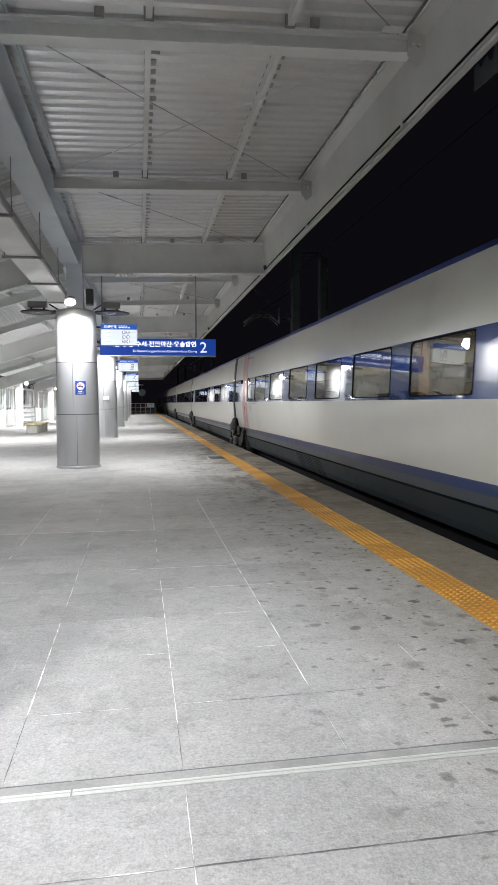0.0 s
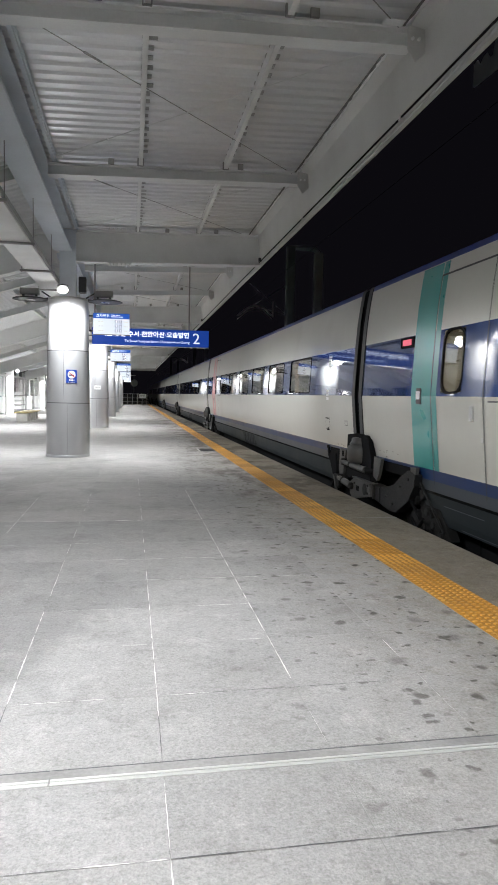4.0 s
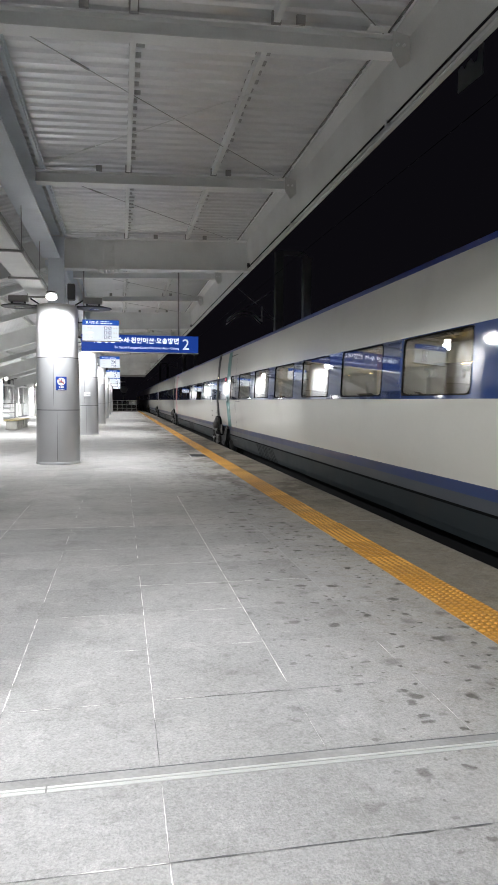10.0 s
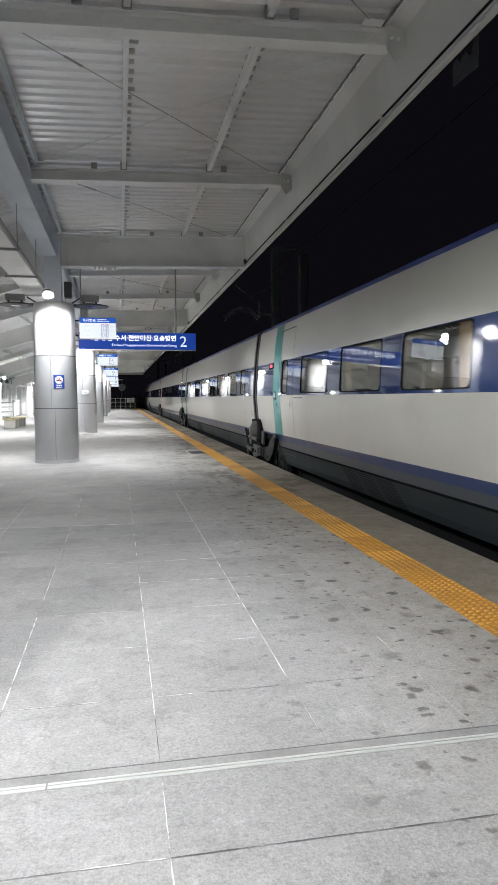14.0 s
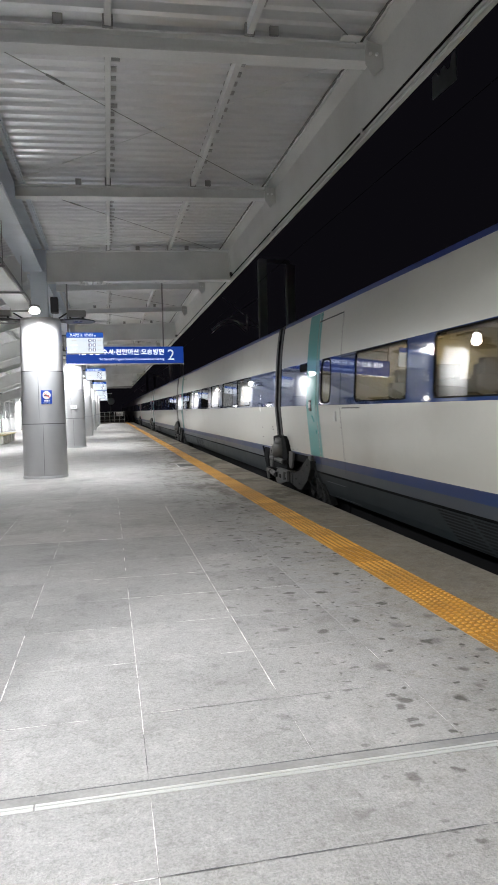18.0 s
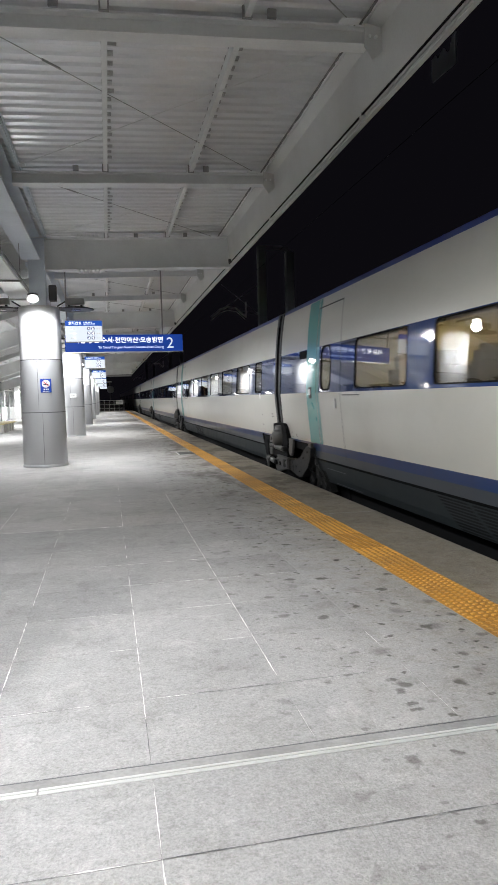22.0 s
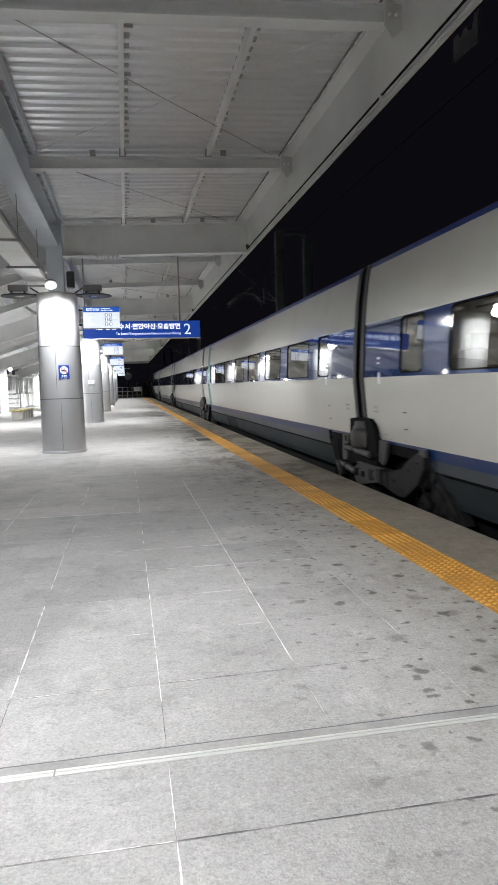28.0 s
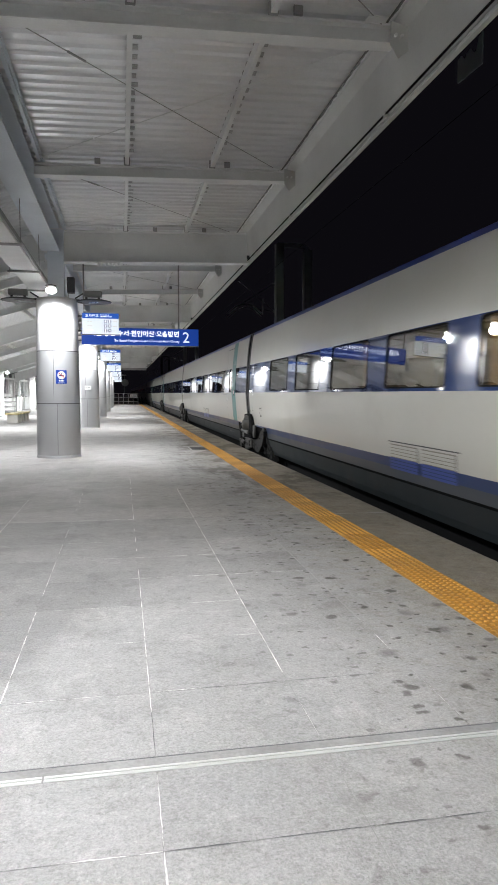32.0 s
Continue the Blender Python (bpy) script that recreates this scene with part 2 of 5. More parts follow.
M_PAINT = pbr("grey_steel_paint", (0.78, 0.785, 0.775), 0.5, var=0.06, scale=1.5, fine=40, bump=0.03, dirt=(0.3, 0.29, 0.27), dirt_amount=0.35)
M_GIRDER = pbr("girder_paint", (0.68, 0.73, 0.79), 0.45, var=0.06, scale=1.5, fine=40, bump=0.03, dirt=(0.25, 0.26, 0.28), dirt_amount=0.35)
M_DECK = pbr("deck_sheet", (0.77, 0.775, 0.78), 0.32, 0.4, var=0.06, scale=0.8, fine=30, bump=0.02, dirt=(0.5, 0.49, 0.47), dirt_amount=0.08)
M_FASCIA = pbr("fascia_white", (0.59, 0.59, 0.57), 0.5, var=0.07, scale=1.2, bump=0.03, dirt=(0.35, 0.34, 0.31), dirt_amount=0.35)
M_TRAY = pbr("tray_cover", (0.62, 0.62, 0.6), 0.5, var=0.05, bump=0.02)
M_ROD = pbr("rod_steel", (0.3, 0.295, 0.29), 0.5, 0.2, bump=0.1)
M_FRINGE = pbr("dark_fringe", (0.2, 0.2, 0.195), 0.9, var=0.3, scale=9, bump=0.3)
M_RIBSHADE = pbr("rib_end_shade", (0.44, 0.44, 0.43), 0.9, var=0.3, scale=9, bump=0.3)
M_DARK = pbr("dark_metal", (0.045, 0.046, 0.05), 0.5, 0.3, bump=0.05)
M_BLACK = pbr("black_rubber", (0.008, 0.008, 0.009), 0.8, bump=0.05, spec=0.08, world_space=False)
M_SIGNBLUE = pbr("sign_blue", (0.012, 0.055, 0.36), 0.35, var=0.05, bump=0)
M_WHITE = pbr("sign_white", (0.82, 0.82, 0.82), 0.4, var=0.02, bump=0)
M_MORTAR = pbr("mortar_line", (0.82, 0.81, 0.79), 0.9, var=0.3, scale=5, bump=0.2, dirt=(0.4, 0.39, 0.38), dirt_amount=0.5)
M_LETTERDIM = glow("lit_letter_dim", (0.7, 0.78, 0.95), 0.75)
M_LETTER = glow("lit_letter", (0.9, 0.94, 1.0), 2.2)
M_SIGNGLOW = glow("lit_sign_blue", (0.016, 0.062, 0.36), 0.75, 0.08)
M_SIGNHEAD = glow("lit_sign_header", (0.03, 0.12, 0.55), 0.8, 0.05)
M_SIGNPANEL = glow("lit_sign_white", (0.85, 0.92, 1.0), 0.85, 0.04)
M_INK = pbr("ink_dark", (0.03, 0.04, 0.12), 0.5, bump=0)
M_RED = pbr("sign_red", (0.6, 0.04, 0.03), 0.5, bump=0)
M_BULB = glow("lamp_bulb", (1.0, 0.98, 0.95), 14)
M_LENS = pbr("lamp_lens", (0.05, 0.05, 0.052), 0.2, bump=0)
M_GLASS = pane("screen_glass", (0.8, 0.84, 0.84))
M_WOOD = pbr("bench_wood", (0.5, 0.42, 0.2), 0.6, var=0.2, scale=5)
M_CONC = pbr("concrete_block", (0.4, 0.39, 0.36), 0.8, var=0.12, scale=4, bump=0.3)
M_GRAVEL = pbr("ballast", (0.06, 0.056, 0.05), 0.95, var=0.5, scale=9, fine=22, bump=1.0)
M_RAIL = pbr("rail_steel", (0.14, 0.1, 0.08), 0.45, 0.8, bump=0.1)
M_GALV = pbr("galvanised_steel", (0.7, 0.7, 0.69), 0.3, 0.25, var=0.05, scale=9, bump=0.03, rvar=0.02)
M_POLE = pbr("pole_concrete", (0.22, 0.23, 0.24), 0.8, var=0.1)
# train
M_CREAM = pbr("train_cream", (0.54, 0.535, 0.485), 0.3, var=0.03, scale=1.3, fine=20, bump=0.0, coat=0.55, world_space=False, rvar=0.03, dirt=(0.34, 0.32, 0.27), dirt_amount=0.3, dirt_at=(0.58, 0.74))
M_BAND = pbr("train_blue", (0.036, 0.068, 0.2), 0.055, var=0.04, scale=1.3, bump=0, coat=0.8, spec=0.5, rvar=0.02, world_space=False)
M_STRIPE = pbr("train_stripe", (0.006, 0.035, 0.135), 0.32, var=0.08, bump=0, spec=0.5, coat=0.5, world_space=False, dirt=(0.028, 0.042, 0.07), dirt_amount=0.35)
M_LOWER = pbr("train_lower_grey", (0.052, 0.062, 0.075), 0.36, var=0.08, bump=0, coat=0.1, world_space=False, dirt=(0.074, 0.076, 0.078), dirt_amount=0.5)
M_SKIRT = pbr("train_skirt", (0.018, 0.0235, 0.0265), 0.5, var=0.12, bump=0.03, spec=0.2, world_space=False, dirt=(0.032, 0.03, 0.028), dirt_amount=0.5)
M_LOUVRE = pbr("skirt_louvre_grey", (0.012, 0.0125, 0.013), 0.7, bump=0, spec=0.15, world_space=False)
M_SLAT = pbr("vent_slat_lit_blue", (0.05, 0.085, 0.3), 0.35, var=0.06, bump=0, world_space=False)
M_TEAL = pbr("train_teal", (0.015, 0.3, 0.275), 0.3, var=0.04, bump=0, coat=0.8, world_space=False)
M_PINK = pbr("train_red_stripe", (0.5, 0.16, 0.15), 0.3, var=0.04, bump=0, coat=0.3, world_space=False)
M_ROOFBLUE = pbr("train_roof_blue", (0.018, 0.042, 0.23), 0.4, var=0.05, bump=0, world_space=False)
M_ROOF = pbr("train_roof", (0.1, 0.1, 0.12), 0.6, bump=0.05, world_space=False)
M_GASKET = pbr("grey_gasket", (0.08, 0.081, 0.083), 0.6, bump=0.05, spec=0.25, world_space=False)
M_BOGIE = pbr("bogie_grey", (0.013, 0.0132, 0.0135), 0.6, 0.0, spec=0.25, var=0.3, scale=7, bump=0.25, world_space=False, dirt=(0.027, 0.024, 0.021), dirt_amount=0.7)
M_BOGIEDARK = pbr("bogie_dark", (0.011, 0.011, 0.011), 0.7, 0.0, spec=0.2, var=0.3, scale=7, bump=0.3, world_space=False)
M_BOGIELIGHT = pbr("bogie_light_grey", (0.068, 0.068, 0.066), 0.5, 0.0, spec=0.35, var=0.2, scale=7, bump=0.15, world_space=False, dirt=(0.1, 0.085, 0.07), dirt_amount=0.6)
M_WINDOW = pane("train_glass", (0.9, 0.9, 0.86), 1.85)
M_FARPANE = pbr("far_window_glass", (0.012, 0.013, 0.014), 0.06, bump=0, world_space=False)
M_GRIMEGAP = pbr("grime_and_gap_shade", (0.26, 0.245, 0.21), 0.8, var=0.3, scale=20, bump=0, world_space=False)
M_INSIDE = pbr("cabin_wall", (0.36, 0.35, 0.28), 0.7, bump=0, world_space=False)
M_SEAT = pbr("cabin_seat", (0.075, 0.062, 0.04), 0.8, var=0.2, bump=0.1, world_space=False)
M_CABIN = glow("cabin_lamp", (1.0, 0.86, 0.56), 11.0)
M_CABINWARM = glow("cabin_lamp_warm", (1.0, 0.74, 0.34), 10.0)
M_CABINDIM = glow("cabin_lamp_dim", (0.9, 0.95, 0.8), 3.5)
M_RACK = glow("rack_lamp", (1.0, 0.68, 0.25), 12)
M_DISPLAY = glow("red_display", (0.85, 0.12, 0.18), 0.6)
M_TEALSOFT = pbr("train_teal_soft", (0.035, 0.28, 0.26), 0.3, var=0.04, bump=0, coat=0.8, world_space=False)
M_CURTAIN = pbr("cabin_curtain", (0.42, 0.26, 0.12), 0.8, var=0.15, scale=12, bump=0.1, world_space=False)


# ---- building helpers ----
def link(name, mesh, mats, parent=None, label="", smooth=False):
    ob = new(name, mesh)
    if not mesh.materials:
        for m in (mats if isinstance(mats, (list, tuple)) else [mats]):
            mesh.materials.append(m)
    if smooth:
        mesh.polygons.foreach_set("use_smooth", [True] * len(mesh.polygons))
    if parent:
        ob.parent = parent
    if label:
        ob["label"] = label
    return ob


def part(name, bm, mats, parent=None, label="", smooth=False):
    mesh = bpy.data.meshes.new(name)
    bmesh.ops.recalc_face_normals(bm, faces=bm.faces)
    bm.to_mesh(mesh)
    bm.free()
    return link(name, mesh, mats, parent, label, smooth)


def cuboid(bm, x0, x1, y0, y1, z0, z1, bevel=0.0, mat=0):
    r = bmesh.ops.create_cube(bm, size=1, matrix=Matrix.Translation(((x0 + x1) / 2, (y0 + y1) / 2, (z0 + z1) / 2)) @ Matrix.Diagonal((x1 - x0, y1 - y0, z1 - z0, 1)))
    vs = r["verts"]
    faces = {f for v in vs for f in v.link_faces}
    for f in faces:
        f.material_index = mat
    if bevel:
        bmesh.ops.bevel(bm, geom=list({e for v in vs for e in v.link_edges}), offset=bevel, segments=1, affect="EDGES")
    return vs


def box(x0, x1, y0, y1, z0, z1, bevel=0.0):
    bm = bmesh.new()
    cuboid(bm, x0, x1, y0, y1, z0, z1, bevel)
    return bm


def tube(bm, a, b, r, n=10, r2=None):
    a, b = Vector(a), Vector(b)
    d = b - a
    m = Matrix.Translation((a + b) / 2) @ d.to_track_quat("Z", "Y").to_matrix().to_4x4()
    bmesh.ops.create_cone(bm, cap_ends=True, segments=n, radius1=r, radius2=r if r2 is None else r2, depth=d.length, matrix=m)
    return bm


def rod(a, b, r, n=8, r2=None):
    return tube(bmesh.new(), a, b, r, n, r2)


def lathe(points, n=40, cx=0.0, cy=0.0):
    """A turned body from (radius, height) pairs."""
    bm = bmesh.new()
    rings = [[bm.verts.new((cx + r * math.cos(2 * math.pi * k / n), cy + r * math.sin(2 * math.pi * k / n), z)) for k in range(n)] for r, z in points]
    for a, b in zip(rings, rings[1:]):
        for k in range(n):
            bm.faces.new((a[k], a[(k + 1) % n], b[(k + 1) % n], b[k]))
    for ring, step in ((rings[0], -1), (rings[-1], 1)):
        bm.faces.new([bm.verts.new(v.co) for v in ring][::step])
    return bm


def ibeam(bm, a, b, depth, width, web=0.012, flange=0.018):
    """An I section between two points on its bottom line, upright."""
    a, b = Vector(a), Vector(b)
    d = b - a
    side = Vector((d.y, -d.x, 0)).normalized()
    up = Vector((0, 0, 1))
    w, t, f, d = width / 2, web / 2, flange, depth
    out = [(-w, 0), (w, 0), (w, f), (t, f), (t, d - f), (w, d - f), (w, d), (-w, d), (-w, d - f), (-t, d - f), (-t, f), (-w, f)]
    ends = [[bm.verts.new(p + side * s + up * z) for s, z in out] for p in (a, b)]
    for k in range(12):
        j = (k + 1) % 12
        bm.faces.new((ends[0][k], ends[0][j], ends[1][j], ends[1][k]))
    for e in ends:
        for q in ((0, 1, 2, 3, 10, 11), (3, 4, 9, 10), (4, 5, 6, 7, 8, 9)):
            bm.faces.new([e[i] for i in q])
    return bm


def plate_x(outline, x, thick):
    """A plate cut to an outline of (y, z), upright along the car."""
    bm = bmesh.new()
    f = bm.faces.new([bm.verts.new((x, y, z)) for y, z in outline])
    e = bmesh.ops.extrude_face_region(bm, geom=[f])
    bmesh.ops.translate(bm, verts=[v for v in e["geom"] if isinstance(v, bmesh.types.BMVert)], vec=(thick, 0, 0))
    return bm


def plate_y(outline, y, thick):
    """A plate cut to an outline of (x, z) points, from y to y + thick."""
    bm = bmesh.new()
    a, b = [[bm.verts.new((px_, yy, pz_)) for px_, pz_ in outline] for yy in (y, y + thick)]
    bm.faces.new(a)
    bm.faces.new(b[::-1])
    for k in range(len(a)):
        k2 = (k + 1) % len(a)
        bm.faces.new((a[k2], a[k], b[k], b[k2]))
    bmesh.ops.recalc_face_normals(bm, faces=bm.faces)
    return bm


def lettering(body, size, m, parent, mat, name="lettering", label="", align="LEFT"):
    c = bpy.data.curves.new(name, "FONT")
    c.body, c.size, c.extrude, c.align_x, c.resolution_u = body, size, 0.002, align, 3
    c.materials.append(mat)
    ob = new(name, c)
    ob.parent = parent
    ob.matrix_basis = m
    if label:
        ob["label"] = label
    return ob


# ---- ground, platform ----
EDGE_X, FAR_Y, BACK_Y, WALL_X = 2.67, 82.0, -16.0, -7.2
tagged(part("ground", box(-900, 900, -900, 900, -1.6, -0.95), M_GRAVEL), "dark ballast and earth beside the tracks", "ground", kind="structure")
tagged(part("platform_base", box(WALL_X - 1.5, EDGE_X - 0.03, BACK_Y, FAR_Y, -0.97, -0.075), M_CONC), "concrete platform block", "platform", kind="structure")

COL_LINES = [-3.0, -2.4, -1.79, -1.19, -0.594, 0.003, 0.601, 1.188, 1.795]
# cross joints: place at x = 0 and slant
ROWS = [(-1.3, 0.0), (-0.72, 0.0), (-0.12, 0.0), (0.5, 0.003), (1.299, 0.006), (1.703, 0.014), (1.798, 0.014), (2.308, 0.02), (2.902, 0.026), (3.495, 0.02), (4.097, 0.014), (4.688, 0.018), (5.285, 0.01), (5.88, 0.005), (6.295, 0.0)] + [(6.295 + 0.6 * k, 0.0) for k in range(1, 13)]
NEAR_END = ROWS[-1][0]


# ---- canopy ----
canopy = tagged(new("platform_canopy"), "painted steel canopy frame of beams, purlins and brace rods", "canopy")
OFFSETS = (0.0, 3.5, 7.47)
ROOF_END = COLUMNS[-1] + 2.0
ROOF_START = COLUMNS[0] - 2.0
EDGE_C = 2.45


def right_z(x):
    """Underside of the secondary beams east of the girder."""
    return 4.22 + 0.032 * (x + 1.2)


def left_drop(x):
    return 0.32 * (-1.55 - x)


for yc in COLUMNS:
    bm = bmesh.new()
    ibeam(bm, (-1.2, yc, 3.78), (EDGE_C, yc, 3.89), 0.6, 0.24)
    part("main_beam", bm, M_PAINT, canopy)
    bm = bmesh.new()
    ibeam(bm, (-1.55, yc, 3.78), (WALL_X, yc, 3.78 - left_drop(WALL_X)), 0.6, 0.24)
    part("main_beam", bm, M_PAINT, canopy)
    # splice plates with bolts
    for z, d in ((3.797, -1), (4.418, 1)):
        sp = part("splice_plate", box(-0.58, -0.11, yc - 0.118, yc + 0.118, z - 0.012, z + 0.012), M_PAINT, canopy)
        for k in range(6):
            x = -0.535 + 0.076 * k
            for s in (-0.095, -0.05, 0.05, 0.095):
                part("bolt", rod((x, yc + s, z), (x, yc + s, z + 0.046 * d), 0.02, 6), M_PAINT, sp)
    for s in (-1, 1):
        wp = part("web_plate", box(-0.44, -0.23, yc + 0.006 * s + (-0.014 if s < 0 else 0), yc + 0.006 * s + (0.014 if s > 0 else 0), 3.87, 4.34, 0.002), M_PAINT, canopy)
        for x in (-0.41, -0.37, -0.3, -0.26):
            for z in (3.93, 4.02, 4.11, 4.2, 4.28):
                part("bolt", rod((x, yc + 0.018 * s, z), (x, yc + 0.034 * s, z), 0.016, 6), M_PAINT, wp)
    bm = box(2.4, 2.46, yc - 0.17, yc - 0.125, 3.96, 4.03)
    part("gutter_bracket", bm, M_DARK, canopy)
LINES = [yc + d for yc in COLUMNS for d in OFFSETS][: len(COLUMNS) * 3 - 2]
for i, y in enumerate(LINES):
    if i % 3:
        bm = bmesh.new()
        ibeam(bm, (-1.25, y, right_z(-1.25)), (2.3, y, right_z(2.3)), 0.16, 0.16)
        part("secondary_beam", bm, M_PAINT, canopy)
        bm = bmesh.new()
        ibeam(bm, (-1.55, y, 4.16), (WALL_X, y, 4.16 - left_drop(WALL_X)), 0.21, 0.16)
        part("secondary_beam", bm, M_PAINT, canopy)
        # end gusset against the fascia
        gp = part("end_gusset", plate_y([(2.24, right_z(2.2) - 0.03), (2.31, 4.19), (2.405, 4.27), (2.395, 4.47), (2.24, 4.5)], y - 0.1, 0.012), M_FASCIA, canopy)
        for k in (0, 1):
            part("bolt", rod((2.28 + 0.06 * k, y - 0.1, 4.38), (2.28 + 0.06 * k, y - 0.125, 4.38), 0.014, 6), M_PAINT, gp)
    # cleats that hold the purlins
    for x in ((-0.4, 1.4) if i % 3 else (0.57, 1.54)):
        part("cleat", box(x - 0.04, x + 0.04, y - 0.13, y - 0.1, right_z(x) + 0.15, right_z(x) + 0.23, 0.004), M_ROD, canopy)
    for x in (0.0, 1.19):
        part("purlin_shoe", box(x - 0.045, x + 0.04, y - 0.125, y - 0.088, right_z(x) + 0.145, right_z(x) + 0.25, 0.004), M_ROD, canopy)
        part("purlin_shoe", box(x - 0.045, x + 0.04, y + 0.088, y + 0.125, right_z(x) + 0.145, right_z(x) + 0.25, 0.004), M_PAINT, canopy)
rf = random.Random(31)
for y0, y9 in zip(LINES, LINES[1:]):
    HALF = y9 - y0
    for x in (0.0, 1.19):
        z = right_z(x) + 0.16
        bm = bmesh.new()
        ya_, yb_ = y0 + 0.13, y0 + HALF - 0.13
        cuboid(bm, x - 0.028, x - 0.02, ya_, yb_, z, z + 0.1)
        cuboid(bm, x - 0.03, x + 0.025, ya_, yb_, z - 0.012, z)
        cuboid(bm, x + 0.016, x + 0.023, ya_, yb_, z, z + 0.02)
        pu = part("purlin", bm, M_PAINT, canopy)
        # grey blocks imitate the shade in the sheet's rib ends over the purlin
        bm = bmesh.new()
        n = int((ya_ - ROOF_START) / 0.2) + 1
        while ROOF_START + 0.2 * n + 0.18 < yb_:
            e = ROOF_START + 0.2 * n
            w_ = rf.uniform(0.06, 0.12)
            cuboid(bm, x - 0.03, x + w_, e + 0.086, e + 0.174, z + rf.uniform(0.104, 0.11), z + 0.125)
            n += 1
        tagged(part("dark_fringe", bm, M_RIBSHADE, pu, "grey blocks that imitate shade in the roof ribs"), kind="stuff")
    for x in (-3.2, -5.0):
        z = 4.37 - left_drop(x)
        part("purlin", box(x - 0.03, x + 0.05, y0 + 0.09, y0 + HALF - 0.09, z, z + 0.13), M_PAINT, canopy)
    # crossed brace rods with turnbuckles
    za, zb = right_z(-0.9) + 0.18, right_z(2.1) + 0.12
    for k, (a, b) in enumerate((((-1.2, y0 + HALF - 0.15, za), (2.15, y0 + 0.2, zb)), ((-1.2, y0 + 0.1, za), (2.15, y0 + HALF - 0.1, zb + 0.02)))):
        part("brace_rod", rod(a, b, 0.005, 6), M_ROD if k == 1 else M_PAINT, canopy)
        va, vb = Vector(a), Vector(b)
        p, q = va.lerp(vb, 0.19), va.lerp(vb, 0.235)
        part("turnbuckle", rod(p, q, 0.0115, 8), M_ROD if k == 1 else M_PAINT, canopy)
        for e, s in ((va, 1), (vb, -1)):
            g = e + (vb - va).normalized() * 0.1 * s
            part("gusset", box(g.x - 0.09, g.x + 0.09, g.y - 0.05, g.y + 0.05, g.z - 0.006, g.z + 0.006, 0.002), M_PAINT, canopy)
for k in range(len(COLUMNS) - 1):
    bm = bmesh.new()
    ibeam(bm, (-1.42, COLUMNS[k] + 0.16, 3.96), (-1.42, COLUMNS[k + 1] - 0.16, 3.96), 0.45, 0.34)
    part("girder", bm, M_GIRDER, canopy)
    bm = bmesh.new()
    cuboid(bm, -1.195, -1.15, COLUMNS[k] + 0.13, COLUMNS[k + 1] - 0.13, 4.4, 4.49)
    cuboid(bm, -1.14, -1.125, COLUMNS[k] + 0.13, COLUMNS[k + 1] - 0.13, 4.4, 4.45)
    part("edge_channel", bm, M_GIRDER, canopy)
# gutter fascia along the track side
bm = bmesh.new()
prof = [(2.302, 4.6), (2.302, 4.575), (2.34, 4.535), (2.4, 4.47), (2.43, 4.24), (2.45, 4.0), (2.47, 3.95), (2.49, 3.95), (2.5, 4.6)]
rows_ = [[bm.verts.new((x, y, z)) for x, z in prof] for y in (ROOF_START, ROOF_END)]
for k in range(len(prof)):
    k2 = (k + 1) % len(prof)
    bm.faces.new((rows_[0][k], rows_[0][k2], rows_[1][k2], rows_[1][k]))
bm.faces.new(rows_[0][::-1])
bm.faces.new(rows_[1])
part("gutter_fascia", bm, M_FASCIA, canopy, "pale painted gutter fascia")
# narrow strip, darker than the roof sheet and the fascia beside it
part("edge_fringe", box(2.268, 2.3, ROOF_START, ROOF_END, 4.576, 4.592), M_FRINGE, canopy, "grey strip at the top of the fascia")
part("drip_edge", box(2.452, 2.505, ROOF_START, ROOF_END, 3.893, 3.925, 0.004), M_FASCIA, canopy)
part("conduit", rod((2.438, ROOF_START, 3.962), (2.438, ROOF_END, 3.962), 0.01, 8), M_BLACK, canopy)
for i in range(24):
    y = ROOF_START + 2.2 + 3.8 * i
    part("conduit_clip", box(2.42, 2.48, y - 0.02, y + 0.02, 3.93, 3.98, 0.003), M_FASCIA, canopy)
# uneven sealant along the joint of fascia and roof sheet
rs = random.Random(8)
vs, fs = [], []
y = -1.0
while y < 45.0:
    r = rs.uniform(0.006, 0.02)
    x, z = 2.297 + rs.uniform(-0.006, 0.006), 4.576 + rs.uniform(-0.006, 0.006)
    b = len(vs)
    vs += [(x + r * math.cos(k * math.pi / 3), y, z + r * math.sin(k * math.pi / 3)) for k in range(6)]
    if b:
        fs += [(b - 6 + k, b - 6 + (k + 1) % 6, b + (k + 1) % 6, b + k) for k in range(6)]
    y += rs.uniform(0.05, 0.12)
me = bpy.data.meshes.new("sealant_bead")
me.from_pydata(vs, [], fs)
link("sealant_bead", me, M_PAINT, canopy, "uneven sealant bead", smooth=True)
# end board of the canopy
part("end_board", box(-2.2, 2.45, ROOF_END + 0.02, ROOF_END + 0.1, 3.7, 4.7), M_ROD, canopy)


def sheet_z(x):
    """Underside of the roof sheet east of the girder."""
    return right_z(x) + 0.262


